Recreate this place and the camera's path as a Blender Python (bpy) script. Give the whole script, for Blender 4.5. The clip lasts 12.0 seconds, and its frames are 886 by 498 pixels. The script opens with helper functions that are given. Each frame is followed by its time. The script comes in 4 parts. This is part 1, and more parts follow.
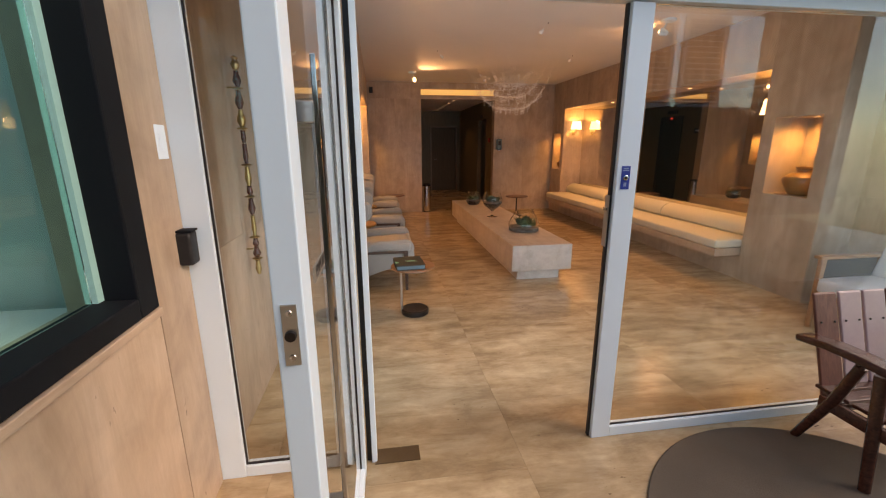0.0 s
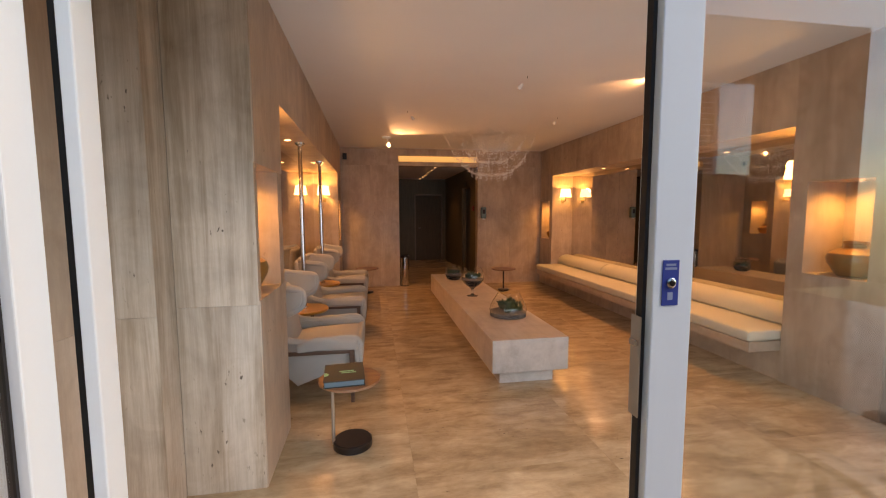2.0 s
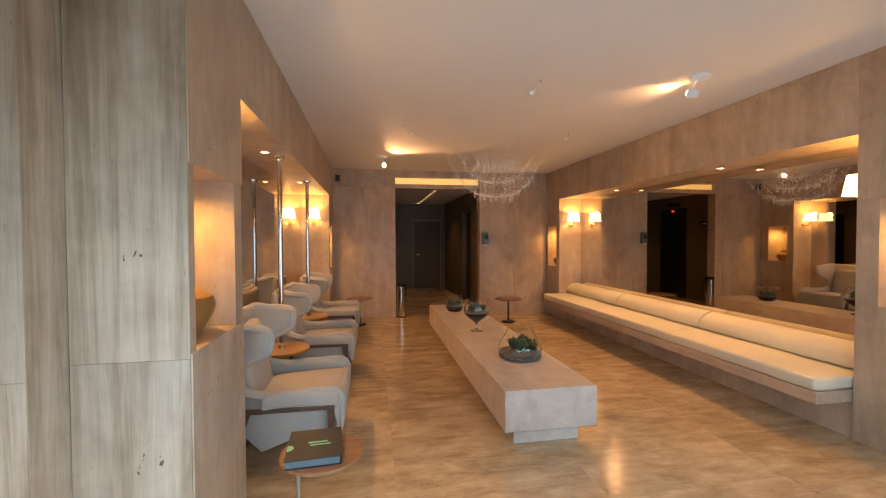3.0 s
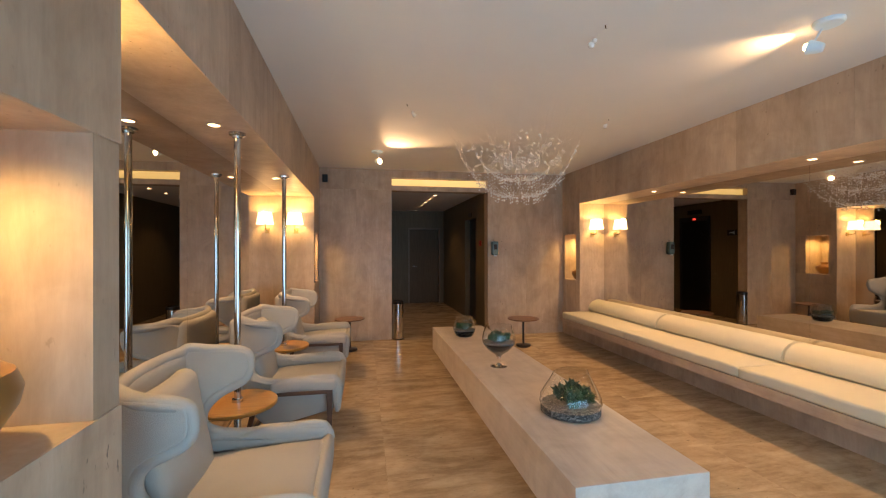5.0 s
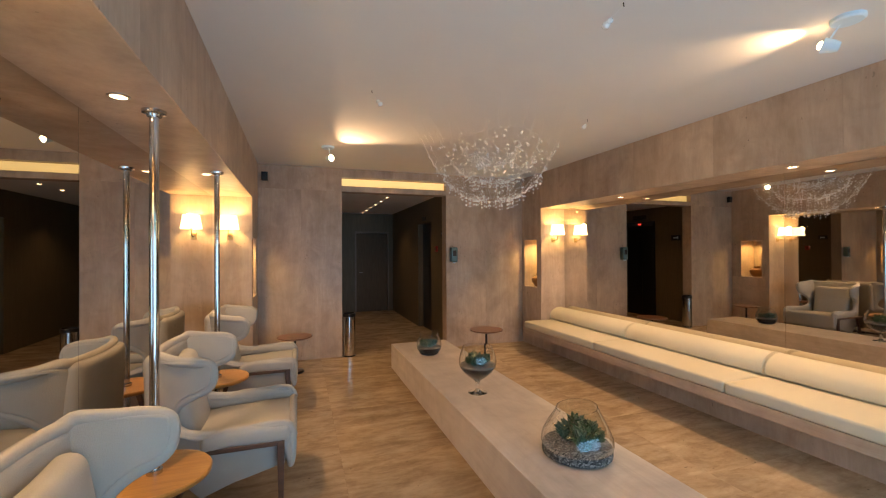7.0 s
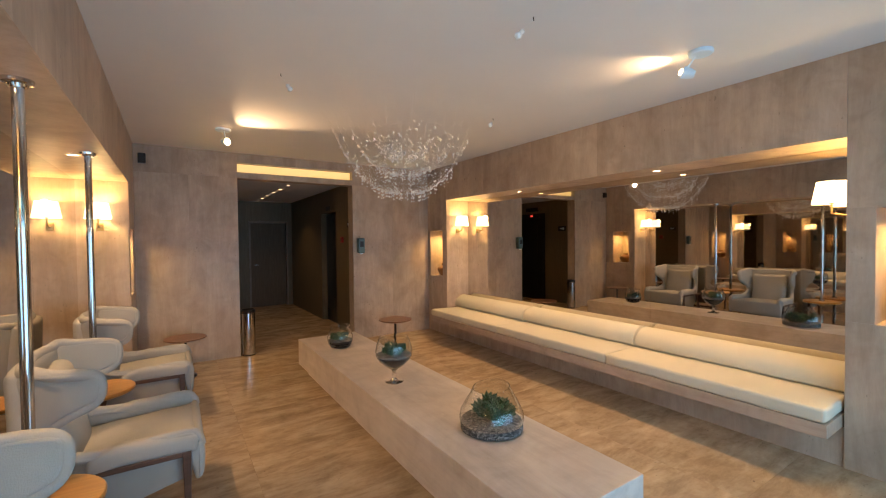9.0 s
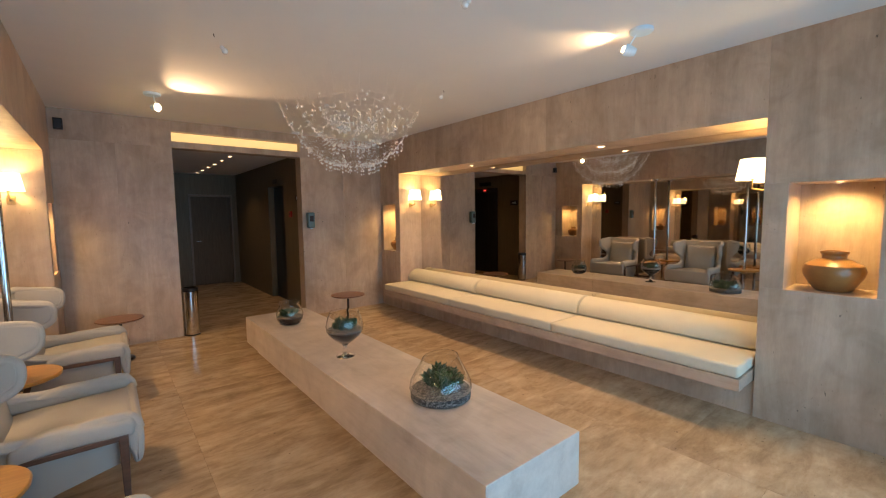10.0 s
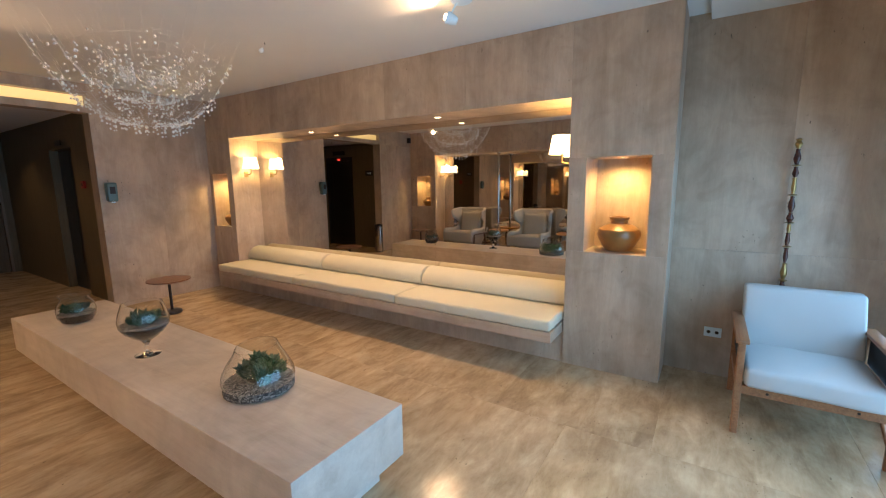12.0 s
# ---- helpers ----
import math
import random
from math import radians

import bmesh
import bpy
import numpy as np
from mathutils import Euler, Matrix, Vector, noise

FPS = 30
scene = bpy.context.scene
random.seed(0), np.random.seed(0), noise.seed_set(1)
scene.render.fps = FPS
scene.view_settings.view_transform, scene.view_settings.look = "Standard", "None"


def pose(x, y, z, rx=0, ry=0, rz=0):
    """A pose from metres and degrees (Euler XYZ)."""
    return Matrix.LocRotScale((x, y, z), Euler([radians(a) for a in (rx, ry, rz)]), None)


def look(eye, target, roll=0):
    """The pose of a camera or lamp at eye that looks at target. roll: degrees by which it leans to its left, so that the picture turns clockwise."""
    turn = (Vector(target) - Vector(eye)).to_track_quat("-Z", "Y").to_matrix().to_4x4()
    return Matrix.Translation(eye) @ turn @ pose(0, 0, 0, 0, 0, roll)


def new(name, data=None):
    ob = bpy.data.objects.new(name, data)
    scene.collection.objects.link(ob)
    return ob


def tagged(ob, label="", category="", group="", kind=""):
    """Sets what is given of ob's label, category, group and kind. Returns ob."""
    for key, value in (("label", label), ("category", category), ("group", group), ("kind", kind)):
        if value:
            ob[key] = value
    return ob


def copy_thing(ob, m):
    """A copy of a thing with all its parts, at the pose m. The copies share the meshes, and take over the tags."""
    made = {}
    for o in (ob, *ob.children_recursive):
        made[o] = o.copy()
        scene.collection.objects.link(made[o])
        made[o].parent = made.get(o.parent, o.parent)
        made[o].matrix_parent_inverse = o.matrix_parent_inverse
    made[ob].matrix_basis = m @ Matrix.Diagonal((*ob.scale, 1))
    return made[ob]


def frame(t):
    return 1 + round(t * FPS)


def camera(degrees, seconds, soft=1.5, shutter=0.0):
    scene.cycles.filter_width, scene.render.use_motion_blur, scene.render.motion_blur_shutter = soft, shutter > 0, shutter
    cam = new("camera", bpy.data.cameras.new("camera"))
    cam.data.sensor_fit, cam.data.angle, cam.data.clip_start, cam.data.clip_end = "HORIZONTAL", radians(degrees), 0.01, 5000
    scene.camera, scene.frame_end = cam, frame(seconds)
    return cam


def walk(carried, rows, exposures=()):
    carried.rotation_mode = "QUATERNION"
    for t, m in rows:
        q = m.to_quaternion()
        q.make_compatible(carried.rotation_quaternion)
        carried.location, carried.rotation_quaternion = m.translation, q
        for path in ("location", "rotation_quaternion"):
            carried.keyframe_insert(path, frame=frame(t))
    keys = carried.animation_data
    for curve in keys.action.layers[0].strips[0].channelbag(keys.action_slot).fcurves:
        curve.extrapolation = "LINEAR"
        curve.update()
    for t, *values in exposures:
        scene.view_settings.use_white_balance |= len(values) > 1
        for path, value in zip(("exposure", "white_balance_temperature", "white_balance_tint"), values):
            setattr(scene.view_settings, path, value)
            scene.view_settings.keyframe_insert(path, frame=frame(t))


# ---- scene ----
cam = camera(93.9, 12.0, soft=1.15)
PATH = [
    (0, (-0.395, -0.827, 1.509), (-0.105, 1.09, 1.018), -0.2),
    (0.5, (-0.242, -0.65, 1.554), (0.068, 1.274, 1.105), -0.3),
    (1, (-0.127, -0.457, 1.558), (0.193, 1.482, 1.186), -0.3),
    (1.5, (-0.051, -0.189, 1.549), (0.278, 1.765, 1.277), -0.3),
    (2, (0.04, 0.083, 1.521), (0.368, 2.048, 1.343), -0.2),
    (2.5, (0.098, 0.382, 1.508), (0.433, 2.352, 1.407), -0.0),
    (3, (0.116, 0.676, 1.485), (0.454, 2.647, 1.438), -0.2),
    (5, (0.101, 1.733, 1.483), (0.478, 3.697, 1.485), -0.1),
    (5.5, (0.076, 1.939, 1.496), (0.482, 3.897, 1.502), -0.1),
    (6, (0.057, 2.109, 1.505), (0.517, 4.055, 1.514), -0.2),
    (6.5, (0.029, 2.234, 1.535), (0.575, 4.158, 1.546), -0.3),
    (7, (-0.043, 2.282, 1.554), (0.613, 4.171, 1.566), -0.3),
    (9, (-0.185, 2.283, 1.576), (0.903, 3.96, 1.533), -0.6),
    (9.5, (-0.168, 2.276, 1.568), (1.001, 3.896, 1.472), -0.6),
    (10, (-0.151, 2.253, 1.57), (1.104, 3.801, 1.402), -0.7),
    (10.5, (-0.105, 2.226, 1.565), (1.245, 3.682, 1.326), -0.7),
    (11, (-0.043, 2.196, 1.565), (1.413, 3.535, 1.273), -0.7),
    (11.5, (0.035, 2.159, 1.565), (1.598, 3.364, 1.242), -0.6),
    (12, (0.135, 2.142, 1.57), (1.794, 3.213, 1.256), -0.6),
]
EXPOSURES = [(0.0, 0.36, 9600, 38), (2.0, 0.38, 9900, 42), (3.0, 0.70, 8500, 31), (5.0, 0.90, 6550, 15), (9.0, 0.90, 6050, 12), (12.0, 0.94, 5750, 11)]
walk(cam, [(t, look(eye, target, roll)) for t, eye, target, roll in PATH], EXPOSURES)

# ---- world and large lights ----
world = bpy.data.worlds.new("sky")
scene.world = world
world.use_nodes = True
wn = world.node_tree.nodes
sky = wn.new("ShaderNodeTexSky")
sky.sky_type, sky.sun_disc = "NISHITA", False
sky.sun_elevation, sky.sun_rotation = radians(39), radians(110)
wn["Background"].inputs["Strength"].default_value = 0.15
cool = wn.new("ShaderNodeMix")
cool.data_type, cool.blend_type = "RGBA", "MULTIPLY"
cool.inputs[0].default_value, cool.inputs[7].default_value = 1.0, (0.60, 1.12, 1.32, 1)
world.node_tree.links.new(sky.outputs[0], cool.inputs[6])
world.node_tree.links.new(cool.outputs[2], wn["Background"].inputs["Color"])
sun = new("sun", bpy.data.lights.new("sun", "SUN"))
sun.data.energy, sun.data.angle, sun.data.color = 1.4, radians(40), (1.0, 0.96, 0.90)
sun.matrix_world = look((14, -5, 12), (0, 0, 0))


def spot_lamp(name, eye, target, watts, degrees, colour=(1.0, 0.68, 0.34), blend=0.35, size=0.02):
    lamp = new(name, bpy.data.lights.new(name, "SPOT"))
    lamp.data.energy, lamp.data.spot_size, lamp.data.spot_blend = watts, radians(degrees), blend
    lamp.data.color, lamp.data.shadow_soft_size = colour, size
    lamp.matrix_world = look(eye, target)
    return lamp


def point_lamp(name, eye, watts, colour=(1.0, 0.64, 0.28), size=0.03):
    lamp = new(name, bpy.data.lights.new(name, "POINT"))
    lamp.data.energy, lamp.data.color, lamp.data.shadow_soft_size = watts, colour, size
    lamp.location = eye
    return lamp


# daylight in the opening of the entrance glazing
daylight = new("daylight", bpy.data.lights.new("daylight", "AREA"))
daylight.data.shape, daylight.data.size, daylight.data.size_y = "RECTANGLE", 4.8, 1.6
daylight.data.energy, daylight.data.color = 41, (0.39, 0.70, 0.98)
daylight.data.spread = radians(155)
daylight.matrix_world = look((1.38, 1.20, 0.99), (1.38, 3.2, 0.74))

WARM = (1.0, 0.635, 0.20)
HALO = (1.0, 0.61, 0.29)
SPOTS = [((0.30, 7.31, 2.66), (2.80, 3.6, 2.25)), ((2.755, 3.75, 2.69), (2.28, 4.60, 3.10))]
for (eye, target), watts, degrees in zip(SPOTS, (62, 11), (88, 86)):
    ahead = Vector(eye) + 0.062 * (Vector(target) - Vector(eye)).normalized()
    spot_lamp("spot_beam", ahead, target, watts, degrees, HALO, 0.85)
SCONCES = [(3.82, 7.80, 1.89), (3.82, 3.34, 1.89), (-0.83, 7.65, 1.91), (-0.81, 3.23, 1.91)]
for x, y, z in SCONCES:
    point_lamp("sconce_bulb", (x, y, z + 0.045), 7.5, WARM, 0.045)
DOWNLIGHTS = [(3.82, 6.51, 2.235), (3.79, 4.55, 2.235), (-0.78, 4.43, 2.235), (-0.80, 6.33, 2.235)]
for (x, y, z), watts in zip(DOWNLIGHTS, (44, 44, 34, 44)):
    spot_lamp("downlight_beam", (x, y, z - 0.012), (x, y, 0), watts, 132, HALO, 0.35)
for y in (9.75, 11.61):
    spot_lamp("corridor_beam", (1.48, y, 2.53), (1.48, y, 0), 12, 120, HALO, 0.8)
NICHE_LIGHTS = [(3.80, 2.765, 1.755), (-0.77, 2.69, 1.775), (3.80, 8.32, 1.735), (-0.77, 8.20, 1.735)]
for (x, y, z), watts in zip(NICHE_LIGHTS, (20, 15, 19, 19)):
    spot_lamp("niche_beam", (x, y, z - 0.012), (x, y, 0), watts, 160, WARM, 0.7, 0.05)


# ---- materials ----
def material(name, rough=0.5, metal=0.0, colour=(0.8, 0.8, 0.8)):
    m = bpy.data.materials.new(name)
    m.use_nodes = True
    b = m.node_tree.nodes["Principled BSDF"]
    b.inputs["Roughness"].default_value, b.inputs["Metallic"].default_value = rough, metal
    b.inputs["Base Color"].default_value = (*colour, 1)
    return m, m.node_tree.nodes, m.node_tree.links, b


def mapped(n, l, scale, kind="Object", rotate=(0, 0, 0), offset=None):
    c = n.new("ShaderNodeTexCoord")
    mp = n.new("ShaderNodeMapping")
    mp.inputs["Scale"].default_value = scale
    mp.inputs["Rotation"].default_value = rotate
    l.new(c.outputs[kind], mp.inputs["Vector"])
    return mp.outputs["Vector"]


def noise_tex(n, l, vector, scale, detail=4, rough=0.55, distort=0.0):
    t = n.new("ShaderNodeTexNoise")
    t.inputs["Scale"].default_value, t.inputs["Detail"].default_value = scale, detail
    t.inputs["Roughness"].default_value, t.inputs["Distortion"].default_value = rough, distort
    l.new(vector, t.inputs["Vector"])
    return t.outputs["Fac"]


def ramp(n, l, fac, stops):
    r = n.new("ShaderNodeValToRGB")
    e = r.color_ramp.elements
    while len(e) < len(stops):
        e.new(0.5)
    for el, (p, c) in zip(e, stops):
        el.position, el.color = p, (*c, 1)
    l.new(fac, r.inputs["Fac"])
    return r.outputs["Color"]


def mix(n, l, kind, fac, a, b):
    m = n.new("ShaderNodeMix")
    m.data_type, m.blend_type = "RGBA", kind
    for value, socket in ((fac, m.inputs[0]), (a, m.inputs[6]), (b, m.inputs[7])):
        if isinstance(value, (int, float)):
            socket.default_value = value
        elif isinstance(value, tuple):
            socket.default_value = (*value, 1)
        else:
            l.new(value, socket)
    return m.outputs[2]


def bump(n, l, b, height, strength=0.2, distance=0.01):
    k = n.new("ShaderNodeBump")
    k.inputs["Strength"].default_value, k.inputs["Distance"].default_value = strength, distance
    l.new(height, k.inputs["Height"])
    l.new(k.outputs["Normal"], b.inputs["Normal"])


def plain(name, colour, rough=0.5, metal=0.0, grain=60, amount=0.06, relief=0.05):
    """A plain surface with faint grain and blotches."""
    m, n, l, b = material(name, rough, metal, colour)
    v = mapped(n, l, (1, 1, 1))
    f = noise_tex(n, l, v, grain, 3)
    g = noise_tex(n, l, v, 2.5, 3)
    dark = tuple(c * (1 - amount) for c in colour)
    light = tuple(min(1, c * (1 + amount)) for c in colour)
    c = mix(n, l, "MIX", g, dark, light)
    c = mix(n, l, "MULTIPLY", amount, c, f)
    l.new(c, b.inputs["Base Color"])
    if relief:
        bump(n, l, b, f, relief, 0.004)
    return m


def travertine(name, stretch, tones, rough, pits=True, per_piece=True, contrast=1.0, grain=0.34, wave=0.5):
    """Vein-cut travertine: long veins across the stretch, pits and rusty blotches."""
    m, n, l, b = material(name, rough)
    c = n.new("ShaderNodeTexCoord")
    info = n.new("ShaderNodeObjectInfo")
    add = n.new("ShaderNodeVectorMath")
    add.operation = "ADD"
    wide = n.new("ShaderNodeVectorMath")
    wide.operation = "SCALE"
    l.new(info.outputs["Random"], wide.inputs[0])
    wide.inputs["Scale"].default_value = 37.0 if per_piece else 0.0
    l.new(c.outputs["Object"], add.inputs[0])
    l.new(wide.outputs[0], add.inputs[1])
    mp = n.new("ShaderNodeMapping")
    mp.inputs["Scale"].default_value = stretch
    l.new(add.outputs[0], mp.inputs["Vector"])
    v = mp.outputs["Vector"]
    vein = noise_tex(n, l, v, 3.2, 11, 0.68, wave)
    cloud = noise_tex(n, l, add.outputs[0], 1.1, 5, 0.62, 0.8)
    fine = noise_tex(n, l, v, 26, 5, 0.7, 0.2)
    blotch = noise_tex(n, l, add.outputs[0], 1.6, 4, 0.6, 0.6)
    d, mid, li, rust = tones
    col = ramp(n, l, vein, [(0.5 - 0.22 / contrast, d), (0.5, mid), (0.5 + 0.2 / contrast, li)])
    col = mix(n, l, "MULTIPLY", grain, col, ramp(n, l, fine, [(0.3, (0.62, 0.56, 0.5)), (0.6, (1, 1, 1))]))
    col = mix(n, l, "MIX", ramp(n, l, blotch, [(0.5, (0, 0, 0)), (0.75, (0.5, 0.5, 0.5))]), col, rust)
    col = mix(n, l, "MULTIPLY", 0.6, col, ramp(n, l, cloud, [(0.3, (0.60, 0.58, 0.56)), (0.66, (1.12, 1.10, 1.07))]))
    patch = noise_tex(n, l, add.outputs[0], 4.2, 6, 0.6, 1.2)
    col = mix(n, l, "MULTIPLY", 0.36, col, ramp(n, l, patch, [(0.36, (0.74, 0.70, 0.66)), (0.52, (1, 1, 1)), (0.68, (1.14, 1.13, 1.11))]))
    if pits:
        pv = n.new("ShaderNodeMapping")
        pv.inputs["Scale"].default_value = tuple(0.35 + 0.65 * s / max(stretch) for s in stretch)
        l.new(add.outputs[0], pv.inputs["Vector"])
        p = noise_tex(n, l, pv.outputs["Vector"], 55, 2, 0.5)
        gate = noise_tex(n, l, add.outputs[0], 3.5, 2)
        hole = n.new("ShaderNodeMath")
        hole.operation = "MULTIPLY"
        l.new(ramp(n, l, p, [(0.68, (0, 0, 0)), (0.72, (1, 1, 1))]), hole.inputs[0])
        l.new(ramp(n, l, gate, [(0.56, (0, 0, 0)), (0.66, (1, 1, 1))]), hole.inputs[1])
        col = mix(n, l, "MIX", hole.outputs[0], col, tuple(0.35 * k for k in d))
    hue = n.new("ShaderNodeHueSaturation")
    val = n.new("ShaderNodeMapRange")
    val.inputs["To Min"].default_value, val.inputs["To Max"].default_value = 0.97, 1.03
    l.new(info.outputs["Random"], val.inputs["Value"])
    l.new(val.outputs[0], hue.inputs["Value"])
    l.new(col, hue.inputs["Color"])
    l.new(hue.outputs[0], b.inputs["Base Color"])
    rr = n.new("ShaderNodeMapRange")
    rr.inputs["To Min"].default_value, rr.inputs["To Max"].default_value = rough - 0.08, rough + 0.12
    l.new(blotch, rr.inputs["Value"])
    l.new(rr.outputs[0], b.inputs["Roughness"])
    bump(n, l, b, fine, 0.12, 0.003)
    return m


STONE = ((0.395, 0.295, 0.215), (0.50, 0.385, 0.29), (0.585, 0.47, 0.37), (0.46, 0.33, 0.235))
M_WALL = travertine("wall_travertine", (1.6, 1.6, 0.26), STONE, 0.42, True, True, 0.95, 0.2)
M_VEIN = travertine("vein_cut_travertine", (3.0, 3.0, 0.17), ((0.34, 0.235, 0.15), (0.55, 0.44, 0.335), (0.68, 0.58, 0.47), (0.43, 0.31, 0.215)), 0.42, True, True, 1.35, 0.28, 0.35)
M_FLOOR = travertine("floor_travertine", (0.75, 2.3, 2.3), ((0.335, 0.23, 0.13), (0.475, 0.345, 0.21), (0.59, 0.455, 0.295), (0.41, 0.28, 0.16)), 0.16, True, True, 1.35, 0.18, 0.3)
M_TABLE = travertine("table_travertine", (4.5, 0.35, 4.5), ((0.45, 0.38, 0.325), (0.545, 0.475, 0.415), (0.61, 0.55, 0.49), (0.49, 0.41, 0.345)), 0.38, False, False, 0.7, 0.12)
M_SLAB = travertine("bench_travertine", (4.5, 0.35, 4.5), STONE, 0.4, False, False, 0.8, 0.14)
M_CEIL = plain("ceiling_paint", (0.78, 0.76, 0.73), 0.7, 0, 90, 0.03, 0.03)
M_WHITE = plain("white_powder_coat", (0.74, 0.89, 0.98), 0.32, 0, 120, 0.02, 0.01)
M_BLACKGASKET = plain("black_gasket", (0.015, 0.015, 0.017), 0.5)
M_DARKFRAME = plain("black_window_frame", (0.006, 0.008, 0.011), 0.6)
M_DARKFRAME.node_tree.nodes["Principled BSDF"].inputs["Specular IOR Level"].default_value = 0.15
M_CHROME = plain("chrome", (0.56, 0.56, 0.57), 0.09, 1.0, 40, 0.03, 0.0)
M_STEEL = plain("brushed_steel", (0.55, 0.54, 0.52), 0.28, 1.0, 150, 0.05, 0.02)
M_FABRIC = plain("grey_wool", (0.41, 0.39, 0.35), 0.95, 0, 240, 0.16, 0.6)
M_LINEN = plain("cream_linen", (0.65, 0.595, 0.455), 0.92, 0, 380, 0.08, 0.25)
M_WHITECLOTH = plain("off_white_canvas", (0.50, 0.505, 0.50), 0.9, 0, 300, 0.07, 0.25)


def wood(name, dark, light, rough=0.35, grain=(1, 14, 14)):
    m, n, l, b = material(name, rough)
    v = mapped(n, l, grain)
    w = noise_tex(n, l, v, 4, 6, 0.6, 0.8)
    f = noise_tex(n, l, v, 40, 3)
    c = ramp(n, l, w, [(0.3, dark), (0.7, light)])
    c = mix(n, l, "MULTIPLY", 0.25, c, f)
    l.new(c, b.inputs["Base Color"])
    bump(n, l, b, f, 0.08, 0.003)
    return m


M_WALNUT = wood("dark_walnut", (0.055, 0.028, 0.018), (0.12, 0.06, 0.035), 0.4)
M_OAK = wood("honey_veneer", (0.40, 0.185, 0.04), (0.58, 0.30, 0.075), 0.3)
M_TEAK = wood("reddish_teak", (0.24, 0.10, 0.045), (0.40, 0.19, 0.085), 0.4)
M_MAHOG = wood("oiled_mahogany", (0.05, 0.015, 0.01), (0.11, 0.035, 0.022), 0.25)
M_DOORWOOD = wood("dark_door_veneer", (0.10, 0.068, 0.038), (0.16, 0.11, 0.062), 0.6, (14, 14, 1))
M_MIRROR, _, _, _b = material("smoked_mirror", 0.015, 1.0, (0.70, 0.66, 0.60))


def glass_mat(name, colour=(1, 1, 1), rough=0.0, ior=1.45):
    m, n, l, b = material(name, rough, 0, colour)
    b.inputs["Transmission Weight"].default_value = 1.0
    b.inputs["IOR"].default_value = ior
    return m


M_GLASS = glass_mat("clear_glass", (0.97, 0.99, 0.98))
M_TEAL = glass_mat("teal_tinted_glass", (0.46, 0.86, 0.81))


def emitter(name, colour, strength):
    m, n, l, b = material(name, 0.5, 0, (0.8, 0.75, 0.65))
    b.inputs["Emission Color"].default_value = (*colour, 1)
    b.inputs["Emission Strength"].default_value = strength
    return m


M_LAMP = emitter("lit_lamp_glass", HALO, 9)
M_SHADE = emitter("lit_fabric_shade", (1.0, 0.68, 0.33), 3.2)
M_COVE = emitter("lit_cove_strip", (1.0, 0.62, 0.12), 0.45)


# ---- mesh helpers ----
def mesh_of(name, bm, mat, smooth=False):
    me = bpy.data.meshes.new(name)
    bm.normal_update()
    bm.to_mesh(me)
    bm.free()
    for k in (mat if isinstance(mat, (list, tuple)) else [mat]):
        me.materials.append(k)
    if smooth:
        me.shade_smooth()
        me.set_sharp_from_angle(angle=radians(38))
    return me


def part(name, bm, mat, parent=None, label="", smooth=False):
    ob = new(name, mesh_of(name, bm, mat, smooth))
    if parent:
        ob.parent = parent
    return tagged(ob, label) if label else ob


def thing(name, at, label, category, group="", turn=0):
    """An empty at the base of a thing, to which its parts are joined."""
    ob = new(name)
    ob.empty_display_size = 0.1
    ob.matrix_basis = pose(*at, 0, 0, turn)
    return tagged(ob, label, category, group)


def box(bm, lo, hi, bevel=0.0, segments=2):
    lo, hi = Vector(lo), Vector(hi)
    c, s = (lo + hi) / 2, hi - lo
    r = bmesh.ops.create_cube(bm, size=1.0, matrix=Matrix.Translation(c) @ Matrix.Diagonal((*s, 1)))
    if bevel:
        edges = list({e for v in r["verts"] for e in v.link_edges})
        bmesh.ops.bevel(bm, geom=edges, offset=bevel, segments=segments, affect="EDGES", profile=0.5)
    return bm


def boxes(*pairs, bevel=0.0):
    bm = bmesh.new()
    for lo, hi in pairs:
        box(bm, lo, hi, bevel)
    return bm


def lathe(profile, steps=32, bm=None, centre=(0, 0, 0)):
    """A turned body from (radius, height) pairs."""
    bm = bm or bmesh.new()
    cx, cy, cz = centre
    rings = []
    for r, z in profile:
        if r < 1e-5:
            rings.append([bm.verts.new((cx, cy, cz + z))])
        else:
            rings.append([bm.verts.new((cx + r * math.cos(k * math.tau / steps), cy + r * math.sin(k * math.tau / steps), cz + z)) for k in range(steps)])
    for a, b in zip(rings, rings[1:]):
        for k in range(steps):
            j = (k + 1) % steps
            quad = [a[k % len(a)], a[j % len(a)], b[j % len(b)], b[k % len(b)]]
            quad = list(dict.fromkeys(quad))
            if len(quad) > 2:
                bm.faces.new(quad)
    bmesh.ops.recalc_face_normals(bm, faces=bm.faces)
    return bm


